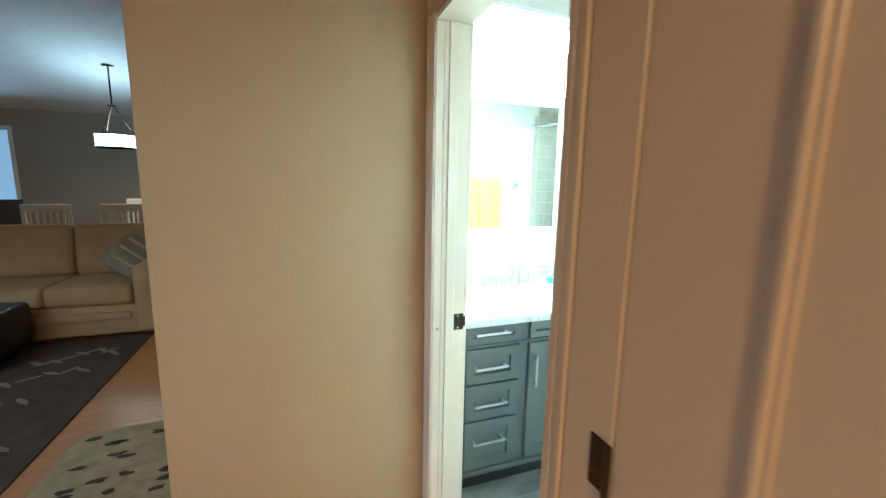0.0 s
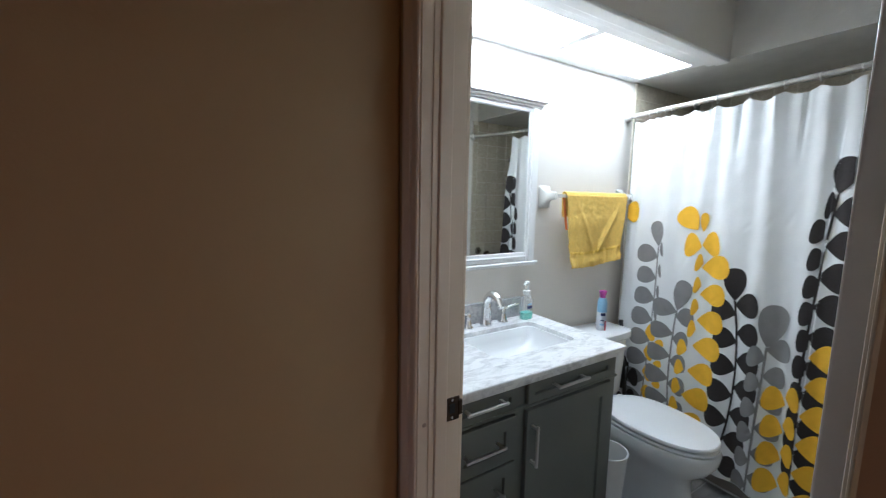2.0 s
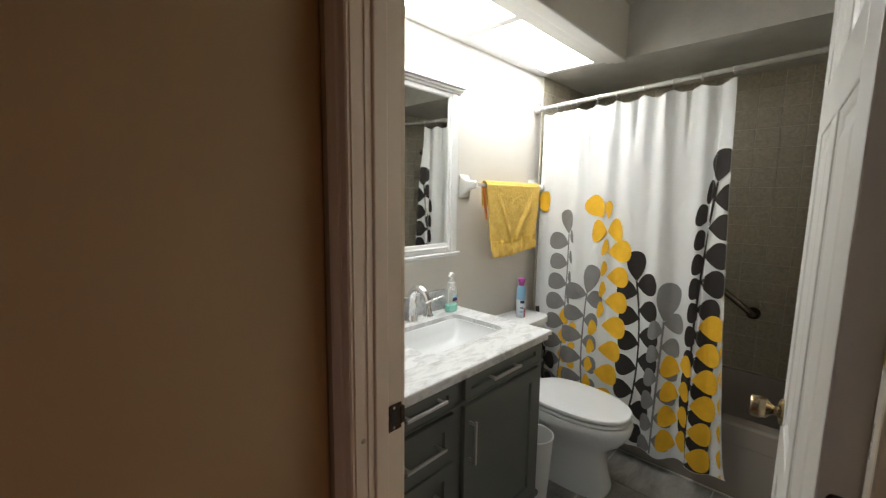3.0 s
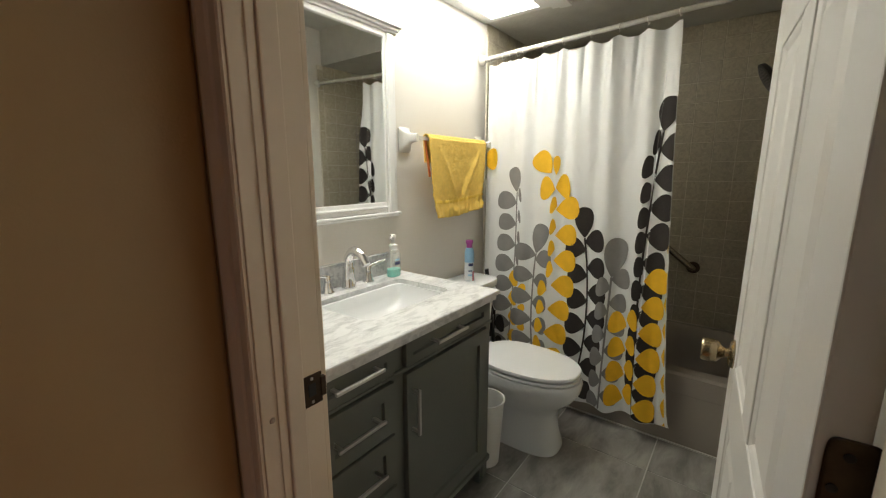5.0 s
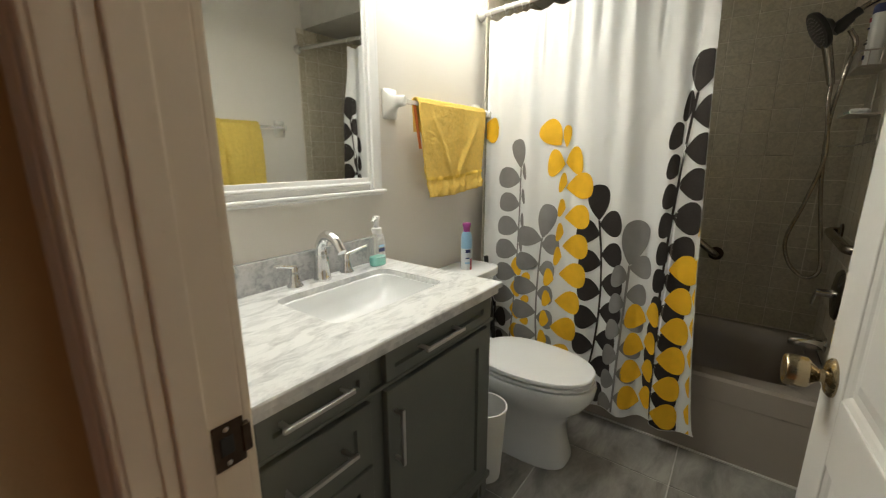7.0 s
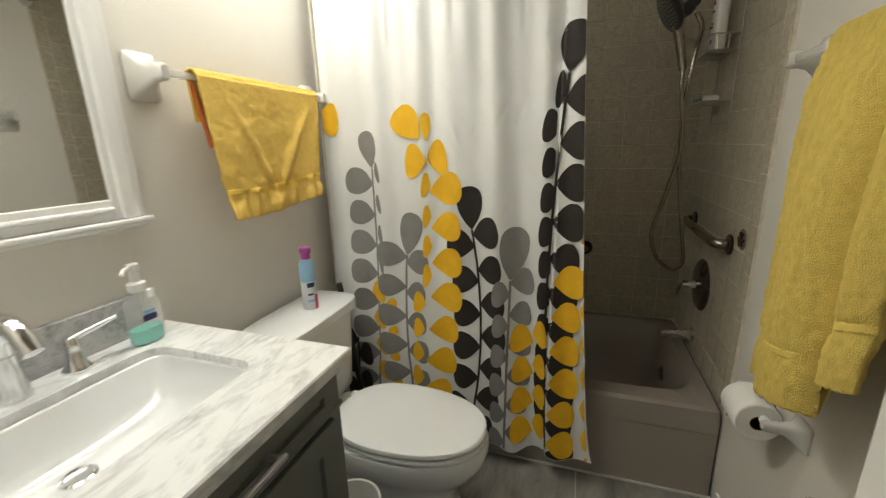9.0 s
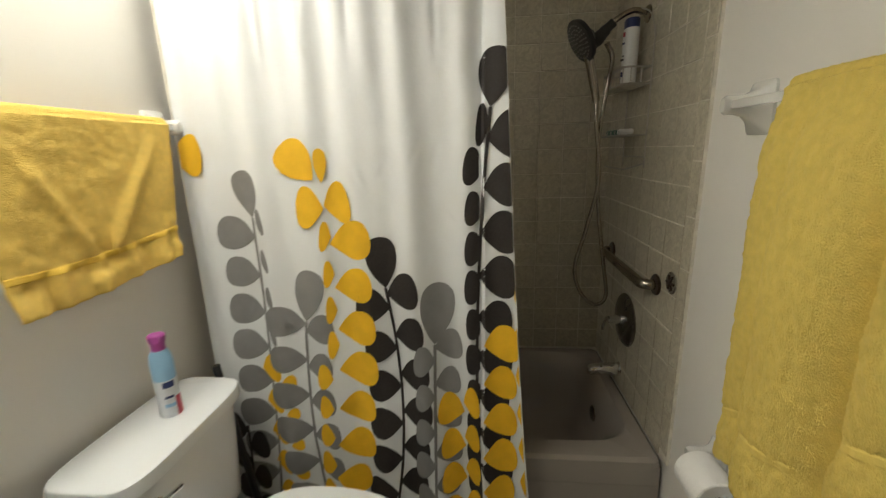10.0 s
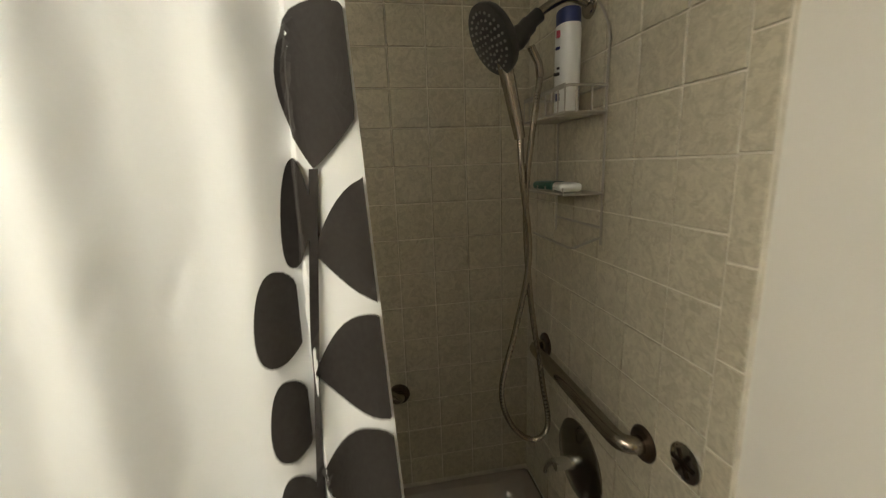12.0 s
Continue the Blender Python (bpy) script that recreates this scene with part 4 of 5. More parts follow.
# waste bin and plunger
wb = thing("waste_bin", "small white plastic waste bin beside the vanity", "waste bin", (1.672, 1.56, 0))
part("bucket", turned(((0.062, 0.0), (0.066, 0.004), (0.084, 0.315), (0.088, 0.318), (0.088, 0.326), (0.081, 0.326), (0.063, 0.008), (0.01, 0.007)), pose(1.672, 1.545, 0), 32), WHITE_PLASTIC, wb, "", True)
pl = thing("plunger", "black plunger standing in its holder behind the toilet", "plunger", (2.205, 1.80, 0))
part("holder", turned(((0.058, 0), (0.062, 0.005), (0.056, 0.16), (0.050, 0.165), (0.046, 0.16), (0.05, 0.01)), pose(2.205, 1.80, 0), 28), BLACK, pl, "", True)
part("cup", turned(((0.044, 0.03), (0.046, 0.10), (0.040, 0.19), (0.02, 0.24), (0.014, 0.27)), pose(2.205, 1.80, 0), 24), BLACK, pl, "", True)
part("stick", tube([(2.205, 1.80, 0.25), (2.207, 1.85, 0.6), (2.208, 1.875, 0.79)], 0.012, 12), BLACK, pl, "black plunger handle", True)

# ---- bathtub ----
TB0, RIM = 2.345, 0.385
tb = thing("bathtub", "taupe enamel alcove bathtub with a plain apron", "bathtub", (2.7, 1.2, 0))
bm = B(TB0 + 0.004, TB0 + 0.05, YT + 0.01, YW - 0.01, 0, RIM - 0.03)
B(TB0, TB0 + 0.05, YT + 0.01, YW - 0.01, RIM - 0.11, RIM - 0.03, 0.006, 2, bm)
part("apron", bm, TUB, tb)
mx, my = (TB0 + 0.095 + XT - 0.06) / 2, (YT + 0.08 + YW - 0.09) / 2
hx, hy = (XT - 0.06 - TB0 - 0.095) / 2, (YW - 0.09 - YT - 0.08) / 2
ox, oy = (TB0 + XT) / 2, (YT + 0.01 + YW - 0.01) / 2
wx, wy = (XT - TB0) / 2, (YW - YT - 0.02) / 2
lps = [oval(ox, oy, RIM - 0.045, wx, wy, 60, 72), oval(ox, oy, RIM - 0.012, wx, wy, 60, 72), oval(ox, oy, RIM, wx - 0.012, wy - 0.012, 40, 72), oval(mx, my, RIM, hx + 0.012, hy + 0.012, 9, 72), oval(mx, my, RIM - 0.012, hx, hy, 8, 72)]
for z, k in ((0.30, 0.03), (0.20, 0.055), (0.11, 0.085), (0.07, 0.13), (0.055, 0.22)):
    lps.append(oval(mx, my, z, hx - k, hy - k * 1.1, 6, 72))
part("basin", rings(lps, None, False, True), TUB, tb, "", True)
part("overflow", turned(((0.034, 0), (0.034, 0.004), (0.026, 0.009), (0.010, 0.010)), pose(2.745, YT + 0.125, 0.275, -90), 24), NICKEL, tb, "brushed round overflow plate", True)
part("caulk", B(TB0 - 0.004, TB0 + 0.004, YT, YW, 0, 0.007), mat("caulk", (0.62, 0.60, 0.57), 0.7), tb)

# ---- curtain rod, curtain, printed vines ----
RX = 2.318
rod_z = lambda y: 1.999 + (YW - y) * 0.042
rod = thing("curtain_rod", "white metal shower curtain rod with round flanges", "curtain rod", (RX, 1.2, 1.95))
part("tube", tube([(RX, YW - 0.012, rod_z(YW)), (RX, YT + 0.02, rod_z(YT))], 0.0125, 18), mat("rod_enamel", (0.62, 0.60, 0.56), 0.25, 0.4), rod, "", True)
for yy, s in ((YW - 0.009, 90), (YT + 0.010, -90)):
    part("flange", turned(((0.031, 0), (0.031, 0.006), (0.022, 0.022), (0.016, 0.03)), pose(RX, yy, rod_z(yy), s), 24), CERAMIC, rod, "", True)

CY0 = 1.948                                  # curtain edge at the vanity wall
cur_y1 = lambda h: 0.855 + 0.126 * h ** 0.6   # free edge, h from hem to top


# short pinched pleats under the rings, and lying creases: place, height, slant, length, depth
PLEATS = [(1.80, 0.84, 1), (1.655, 0.80, -1), (1.53, 0.86, 1), (1.40, 0.82, 1), (1.265, 0.86, -1), (1.16, 0.80, 1)]
rnd = random.Random(21)
CREASES = [(rnd.uniform(1.06, 1.9), rnd.uniform(0.05, 0.75), rnd.choice((-1, 1)) * rnd.uniform(0.5, 2.2), rnd.uniform(0.02, 0.05), rnd.choice((-1, 1))) for i in range(46)]


def fold(y, h):
    """How far the cloth stands out from its plane: pleats at the top, deep folds towards the free edge at the hem."""
    u = (CY0 - y) / (CY0 - cur_y1(h))
    a = 0.0042 + 0.007 * (1 - h)
    w = a * math.sin(u * 2 * math.pi * 6.5 + 0.6 + 0.5 * math.sin(h * 4)) + 0.0045 * math.sin(u * 2 * math.pi * 2.3 + 1.0 + h)
    w += 0.006 * h ** 3 * math.sin(u * 2 * math.pi * 11)
    w += 0.022 * (1 - h) ** 0.7 * math.exp(-((u - 0.80) / 0.07) ** 2) + 0.004 * math.exp(-((u - 0.94) / 0.05) ** 2)
    w -= 0.026 * ease((1.038 + 0.003 * math.sin(h * 9) - 0.05 * max(0.0, h - 0.66) - y) / 0.008) * ease((0.93 - h) / 0.15)
    for yc, d0, k in PLEATS:
        w += 0.009 * k * ease((h - d0) / 0.14) * math.exp(-((y - yc) / 0.011) ** 2)
    for yc, hc, sl, ln, k in CREASES:
        p, q = (y - yc) + sl * (h - hc), (h - hc) * 1.9 - sl * (y - yc)
        w += 0.0024 * k * math.exp(-(p / 0.012) ** 2 - (q / ln) ** 2)
    w += 0.0022 * noise.noise(Vector((y * 20, h * 26, 3.1))) + 0.0035 * noise.noise(Vector((y * 8 + h * 3, h * 9, 7.7)))
    return w


def cloth_point(y, z, off=0.0):
    top = rod_z(y) - 0.028
    h = max(0.0, min(1.0, (z - 0.07) / (top - 0.07)))
    return Vector((2.283 + 0.030 * h ** 1.5 + fold(y, h) - off, y, z))


HOOKS = (1.935, 1.855, 1.81, 1.766, 1.73, 1.615, 1.51, 1.371, 1.24, 1.12, 0.995)


def hem_z(y):
    """Height of the hem: low at the deep folds, rising to the free edge."""
    u = (CY0 - y) / (CY0 - cur_y1(0))
    return 0.085 + 0.05 * u ** 3 - 0.022 * math.exp(-((u - 0.72) / 0.05) ** 2) - 0.02 * math.exp(-((u - 0.90) / 0.06) ** 2)


def slack(y):
    """How far the top edge hangs down between two hooks."""
    for a, b in zip(HOOKS, HOOKS[1:]):
        if b <= y <= a:
            return 0.008 + 0.17 * (a - b) * math.sin(math.pi * (a - y) / (a - b))
    return 0.008


cu = thing("shower_curtain", "white fabric shower curtain printed with grey, charcoal and yellow leaf vines", "shower curtain", (2.27, 1.4, 0.06))
bm = bmesh.new()
NU, NV = 420, 200
grid = []
for j in range(NV + 1):
    h = j / NV
    row = []
    for i in range(NU + 1):
        u = i / NU
        y = CY0 + (cur_y1(h) - CY0) * u
        sag = slack(y) * h ** 5
        hem = hem_z(y)
        z = hem + (rod_z(y) - 0.030 - sag - hem) * h
        row.append(bm.verts.new(cloth_point(y, z)))
    grid.append(row)
for a, b in zip(grid, grid[1:]):
    for i in range(NU):
        bm.faces.new((a[i], b[i], b[i + 1], a[i + 1]))
part("cloth", bm, CURTAIN, cu, "", True)
for y in HOOKS:
    z = rod_z(y)
    ring = [(RX + 0.019 * math.sin(a * math.pi / 9) - 0.004 * (1 - math.cos(a * math.pi / 9)), y + 0.003 * math.sin(a), z - 0.006 + 0.022 * math.cos(a * math.pi / 9)) for a in range(19)]
    part("ring", tube(ring, 0.0022, 6), STEEL, cu)


def leaf(bm, y, z, dy, dz, length, wide, clip=0.0):
    """A drop-shaped leaf printed on the cloth from its stalk at (y, z) along (dy, dz)."""
    k = math.hypot(dy, dz)
    ay, az = dy / k, dz / k
    rows = []
    for r in (0.08, 0.18, 0.28, 0.38, 0.48, 0.58, 0.68, 0.78, 0.88, 1.0):
        row = []
        for i in range(36):
            t = 2 * math.pi * i / 36
            k = 0.5 - 0.5 * math.cos(t)
            flare = math.sin(math.pi / 2 * k / 0.64) ** 0.9 if k < 0.64 else (1 - ((k - 0.64) / 0.36) ** 2.8) ** 0.46
            a = length * k
            b = math.copysign(0.5 * wide * flare, math.sin(t))
            a = length * 0.55 + (a - length * 0.55) * r
            b *= r
            yy, zz = y + ay * a - az * b, z + az * a + ay * b
            top = rod_z(yy) - 0.04
            h = max(0.0, min(1.0, (zz - 0.07) / (top - 0.07)))
            yy = min(max(yy, cur_y1(h) + 0.002, clip), CY0 - 0.002)
            row.append(bm.verts.new(cloth_point(yy, max(zz, hem_z(yy) + 0.006), 0.0012)))
        rows.append(row)
    bm.faces.new(rows[0])
    for p, q in zip(rows, rows[1:]):
        for i in range(36):
            bm.faces.new((p[i], p[(i + 1) % 36], q[(i + 1) % 36], q[i]))


LAYER = [0.0]


def vine(color, z_top, z_bot, stem, pitch, left, right, wide, tip=(0, 0, 0), first=(0.0, 0.05), stalk=True, clip=0.0):
    """A printed vine. stem: its y at top, middle and hem; left, right: leaf lengths; tip: length, width and lean of the end leaf; first: how far under the top the first left and right leaf sit."""
    bm = bmesh.new()
    zm = (z_top + z_bot) / 2

    def stem_y(z):
        k = max(0.0, min(1.0, (z_top - z) / (z_top - z_bot)))
        return stem[0] * (1 - k) * (1 - 2 * k) + 4 * stem[1] * k * (1 - k) + stem[2] * k * (2 * k - 1)

    if tip[0]:
        leaf(bm, stem_y(z_top), z_top, tip[2], 1.0, tip[0], tip[1])
    for side, length, z in ((1, left, z_top - first[0]), (-1, right, z_top - first[1])):
        k = 0
        while length and z > z_bot:
            s = 0.96 + 0.08 * ((k * 7 + 3) % 5) / 4
            leaf(bm, stem_y(z), z, side, 0.16 - 0.03 * k, length * s, wide * s, clip)
            z -= pitch
            k += 1
    n, w = 88, 0.0046
    vs = []
    for i in range(n + 1 if stalk else 0):
        zz = z_bot - 0.02 + (z_top + 0.02 - z_bot) * i / n
        yy = stem_y(zz)
        vs.append((bm.verts.new(cloth_point(yy + w, max(zz, hem_z(yy) + 0.01), 0.0018)), bm.verts.new(cloth_point(yy - w, max(zz, hem_z(yy) + 0.01), 0.0018))))
    for p, q in zip(vs, vs[1:]):
        bm.faces.new((p[0], p[1], q[1], q[0]))
    LAYER[0] += 0.00024
    bmesh.ops.translate(bm, vec=(-LAYER[0], 0, 0), verts=bm.verts)
    return part("printed_vine", bm, color, cu)


vine(PRINT_GREY, 1.246, 0.10, (1.731, 1.737, 1.785), 0.123, 0.122, 0.0, 0.104, (0.145, 0.078, 0.20), (0.060, 0))
vine(PRINT_GREY, 1.245, 0.62, (1.722, 1.722, 1.730), 0.123, 0.0, 0.020, 0.080, (0, 0, 0), (0, 0.015), False)
vine(PRINT_DARK, 0.52, 0.09, (1.850, 1.855, 1.86), 0.128, 0.075, 0.060, 0.108, (0, 0, 0), (0.02, 0.09))
vine(PRINT_YELLOW, 0.735, 0.10, (1.770, 1.768, 1.765), 0.121, 0.0, 0.068, 0.096, (0, 0, 0), (0, 0.0), False)
vine(PRINT_YELLOW, 0.69, 0.12, (1.700, 1.695, 1.69), 0.121, 0.0, 0.045, 0.045, (0, 0, 0), (0, 0.0), False)
vine(PRINT_GREY, 0.905, 0.10, (1.602, 1.615, 1.575), 0.130, 0.128, 0.092, 0.100, (0.175, 0.098, -0.20), (0.010, 0.035))
vine(PRINT_DARK, 1.02, 0.09, (1.333, 1.300, 1.360), 0.138, 0.108, 0.096, 0.116, (0.162, 0.094, 0.08), (0.066, 0.020))
vine(PRINT_YELLOW, 1.345, 0.30, (1.510, 1.500, 1.550), 0.141, 0.0, 0.128, 0.118, (0, 0, 0), (0.0, 0.186), False)
vine(PRINT_YELLOW, 1.335, 0.76, (1.497, 1.495, 1.500), 0.119, 0.034, 0.0, 0.092, (0, 0, 0), (0.155, 0), False)
vine(PRINT_YELLOW, 0.705, 0.16, (1.525, 1.540, 1.55), 0.112, 0.054, 0.0, 0.092, (0, 0, 0), (0.0, 0), False)
vine(PRINT_GREY, 0.830, 0.08, (1.186, 1.193, 1.199), 0.128, 0.066, 0.086, 0.104, (0.205, 0.106, -0.10), (0.060, 0.012))
vine(PRINT_YELLOW, 0.585, 0.09, (1.095, 1.090, 1.085), 0.134, 0.085, 0.0, 0.118, (0, 0, 0), (0.0, 0.0), False)
vine(PRINT_DARK, 1.540, 0.09, (1.010, 1.052, 1.030), 0.133, 0.0, 0.106, 0.126, (0.152, 0.094, -0.16), (0, 0.084))
vine(PRINT_DARK, 1.376, 0.30, (1.027, 1.027, 1.026), 0.119, 0.060, 0.0, 0.106, (0, 0, 0), (0.0, 0), False, 1.0425)
vine(PRINT_YELLOW, 0.84, 0.10, (1.030, 1.034, 1.034), 0.1335, 0.0, 0.106, 0.120, (0, 0, 0), (0, 0.0), False)
vine(PRINT_YELLOW, 0.62, 0.12, (1.098, 1.094, 1.09), 0.134, 0.0, 0.050, 0.110, (0, 0, 0), (0, 0.0), False)
vine(PRINT_YELLOW, 1.00, 0.10, (0.942, 0.925, 0.895), 0.128, 0.0, 0.034, 0.110, (0, 0, 0), (0, 0.0), False)
for args in ((1.532, 1.355, 0.9, 1.0, 0.138, 0.112), (1.508, 1.345, 0.0, 1.0, 0.100, 0.036), (1.508, 1.268, 1.0, 0.10, 0.086, 0.128), (1.506, 1.276, -1.0, 0.20, 0.080, 0.128), (1.972, 1.436, -1.0, 0.0, 0.106, 0.125), (1.014, 1.492, 1.0, 0.1, 0.036, 0.115)):
    bm = bmesh.new()
    leaf(bm, *args)
    bmesh.ops.translate(bm, vec=(-LAYER[0] - 0.0002, 0, 0), verts=bm.verts)
    part("printed_leaf", bm, PRINT_DARK if args[0] == 1.014 else PRINT_YELLOW, cu)

# ---- shower fittings ----
TY = YT + 0.012                                # tile face of the shower wall
sh = thing("hand_shower", "charcoal round shower head with docked hand shower and metal hose", "shower head", (2.815, TY, 1.9))
part("escutcheon", turned(((0.030, 0), (0.028, 0.006), (0.014, 0.011)), pose(2.795, TY, 1.885, -90), 24), NICKEL, sh, "", True)
part("arm", tube(spline([(2.795, TY, 1.885), (2.798, TY + 0.05, 1.900), (2.806, TY + 0.10, 1.880), (2.815, TY + 0.135, 1.852)], 6), 0.0105, 14), NICKEL, sh, "", True)
bm = tube([(2.815, TY + 0.115, 1.868), (2.815, TY + 0.150, 1.838)], 0.017, 14)
tube([(2.815, TY + 0.14, 1.845), (2.812, TY + 0.185, 1.798)], 0.021, 16, bm)
turned(((0.020, -0.02), (0.024, -0.012), (0.024, 0.012), (0.020, 0.02)), pose(2.815, TY + 0.165, 1.818, 40, 0, 0), 16, bm)
part("dock", bm, DARK_PLASTIC, sh, "", True)
HM = look((2.80, TY + 0.232, 1.808), (2.785, TY + 0.317, 1.760)) @ Matrix.Rotation(radians(180), 4, "Y")
hd = part("head", turned(((0.020, -0.048), (0.036, -0.032), (0.074, -0.013), (0.079, 0.0), (0.078, 0.006), (0.070, 0.008), (0.004, 0.009)), HM, 40), DARK_PLASTIC, sh, "charcoal spray head", True)
bm = bmesh.new()
for r, c in ((0.014, 6), (0.029, 12), (0.045, 18), (0.061, 24)):
    for i in range(c):
        a = 2 * math.pi * i / c
        turned(((0.0034, 0), (0.0026, 0.003)), HM @ Matrix.Translation((r * math.cos(a), r * math.sin(a), 0.0085)), 6, bm)
part("nozzles", bm, mat("nozzle_rubber", (0.26, 0.25, 0.24), 0.4), hd)
part("wand", tube(spline([(2.812, TY + 0.205, 1.785), (2.815, TY + 0.188, 1.72), (2.82, TY + 0.168, 1.64), (2.82, TY + 0.158, 1.595)], 6), 0.0185, 16, None, (1.0, 0.72)), NICKEL, sh, "brushed hand shower handle", True)
part("fitting", tube([(2.815, TY + 0.135, 1.80), (2.822, TY + 0.112, 1.765), (2.824, TY + 0.106, 1.735)], 0.0095, 12), NICKEL, sh, "", True)
hose = spline([(2.82, TY + 0.158, 1.60), (2.82, TY + 0.152, 1.50), (2.825, TY + 0.130, 1.30), (2.83, TY + 0.165, 1.10), (2.83, TY + 0.205, 0.93), (2.825, TY + 0.18, 0.82), (2.82, TY + 0.118, 0.762), (2.82, TY + 0.072, 0.80), (2.825, TY + 0.09, 0.95), (2.83, TY + 0.125, 1.20), (2.83, TY + 0.138, 1.45), (2.824, TY + 0.118, 1.66), (2.824, TY + 0.106, 1.74)], 26)
bm = bmesh.new()
lps = []
pts = [Vector(p) for p in hose]
up = Vector((1, 0, 0))
for i, q in enumerate(pts):
    d = (pts[min(i + 1, len(pts) - 1)] - pts[max(i - 1, 0)]).normalized()
    s = d.cross(up).normalized()
    u2 = s.cross(d).normalized()
    r = 0.0084 if i % 2 else 0.0076
    lps.append([q + r * (s * math.cos(k * math.pi / 5) + u2 * math.sin(k * math.pi / 5)) for k in range(10)])
part("hose", rings(lps, bm), NICKEL, sh, "ribbed metal shower hose")

# wire caddy with bottle and soap
ca = thing("shower_caddy", "chrome wire shower caddy hung from the shower arm", "shower caddy", (2.80, TY, 1.38))
CX0, CX1, CYB, CYF = 2.700, 2.925, TY + 0.008, TY + 0.105
bm = bmesh.new()
for x in (CX0, CX1):
    tube(spline([(2.797, TY + 0.028, 1.906), (2.797 + (x - 2.797) * 0.55, TY + 0.012, 1.875), (x, CYB, 1.80), (x, CYB, 1.72), (x, CYB, 1.345)], 6), 0.0028, 8, bm)
part("frame", bm, WIRE, ca, "", True)
for z, hgt, n in ((1.640, 0.055, 7), (1.464, 0.016, 5)):
    bm = bmesh.new()
    for zz in ((z, z + hgt) if hgt > 0.02 else (z,)):
        tube([(CX0, CYB, zz), (CX0, CYF - 0.012, zz), (CX0 + 0.012, CYF, zz), (CX1 - 0.012, CYF, zz), (CX1, CYF - 0.012, zz), (CX1, CYB, zz), (CX0, CYB, zz)], 0.0032, 8, bm)
    if hgt > 0.02:
        B(CX0, CX1, CYF - 0.001, CYF + 0.0015, z + hgt - 0.006, z + hgt + 0.004, 0, 2, bm)
    basket = part("basket", bm, WIRE, ca, "", True)
    for i in range(n + 1):
        x = CX0 + (CX1 - CX0) * i / n
        part("wire", tube([(x, CYB, z), (x, CYF, z), (x, CYF, z + hgt)], 0.0022, 6), WIRE, basket)
    if hgt > 0.02:
        for x in (CX0, CX1):
            for yy in (CYB + 0.035, CYB + 0.07):
                part("wire", tube([(x, yy, z), (x, yy, z + hgt)], 0.0022, 6), WIRE, basket)
bm = tube([(CX0, CYB, 1.362), (CX0, CYF - 0.03, 1.342), (CX0 + 0.01, CYF - 0.022, 1.342), (CX1 - 0.02, CYF - 0.02, 1.346)], 0.0032, 8)
tube([(CX0, CYB, 1.385), (CX1, CYB, 1.385)], 0.0032, 8, bm)
part("towel_hook", bm, WIRE, ca, "", True)
sb2 = thing("shampoo_bottle", "white shampoo bottle with navy cap, upside down in the caddy", "shampoo bottle", (2.785, TY + 0.055, 1.643))
bx, by, bz = 2.785, TY + 0.058, 1.644
part("bottle", rings([oval(bx, by, bz + z, 0.032 * k, 0.024 * k, 2.6, 30) for z, k in ((0, 0.92), (0.006, 1.0), (0.10, 1.03), (0.18, 1.03), (0.192, 0.98))]), WHITE_PLASTIC, sb2, "", True)
part("cap", rings([oval(bx, by, bz + z, 0.031 * k, 0.0235 * k, 2.6, 30) for z, k in ((0.192, 1.0), (0.218, 1.0), (0.224, 0.92))]), LABEL_NAVY, sb2, "navy blue cap", True)
for z0, z1, x0, x1, mm in ((0.165, 0.180, -0.012, 0.012, LABEL_RED), (0.140, 0.146, -0.016, 0.014, LABEL_NAVY), (0.085, 0.092, -0.018, 0.018, DARK_PLASTIC), (0.098, 0.103, -0.016, 0.010, DARK_PLASTIC), (0.030, 0.046, -0.01, 0.012, LABEL_NAVY)):
    bm = B(x0, x1, 0.0235, 0.0262, z0, z1)
    part("label", moved(bm, Matrix.Translation((bx, by, bz)) @ Matrix.Rotation(radians(28), 4, "Z")), mm, sb2)
for nm, lab, x, col, rot in (("soap_bar", "dark green soap bar in the caddy", 2.862, SOAP_GREEN, 10), ("soap_bar", "white soap bar in the caddy", 2.768, WHITE_PLASTIC, -15)):
    s_ = thing(nm, lab, "soap", (x, TY + 0.06, 1.468))
    part("bar", moved(B(-0.042, 0.042, -0.027, 0.027, 0.0, 0.02, 0.009, 3), pose(x, TY + 0.060, 1.468, 0, 0, rot)), col, s_, "", True)


def grab_bar(label, a, b, normal, stand=0.047, r=0.0185):
    """Steel bar between two wall flanges, its ends bent back to the wall."""
    a, b, n = Vector(a), Vector(b), Vector(normal)
    d = (b - a).normalized()
    g = thing("grab_bar", label, "grab bar", (a + b) / 2, "grab bars")
    part("bar", tube(spline([a, a + n * stand * 0.5, a + n * stand * 0.93 + d * 0.018, a + n * stand + d * 0.06, a + n * stand + d * 0.12, b + n * stand - d * 0.12, b + n * stand - d * 0.06, b + n * stand * 0.93 - d * 0.018, b + n * stand * 0.5, b], 6), r, 16), NICKEL, g, "", True)
    q = n.to_track_quat("Z", "Y").to_matrix().to_4x4()
    for p in (a, b):
        part("flange", turned(((0.038, 0), (0.038, 0.003), (0.034, 0.007), (0.018, 0.009)), Matrix.Translation(p) @ q, 28), BRONZE, g, "dark screw flange", True)


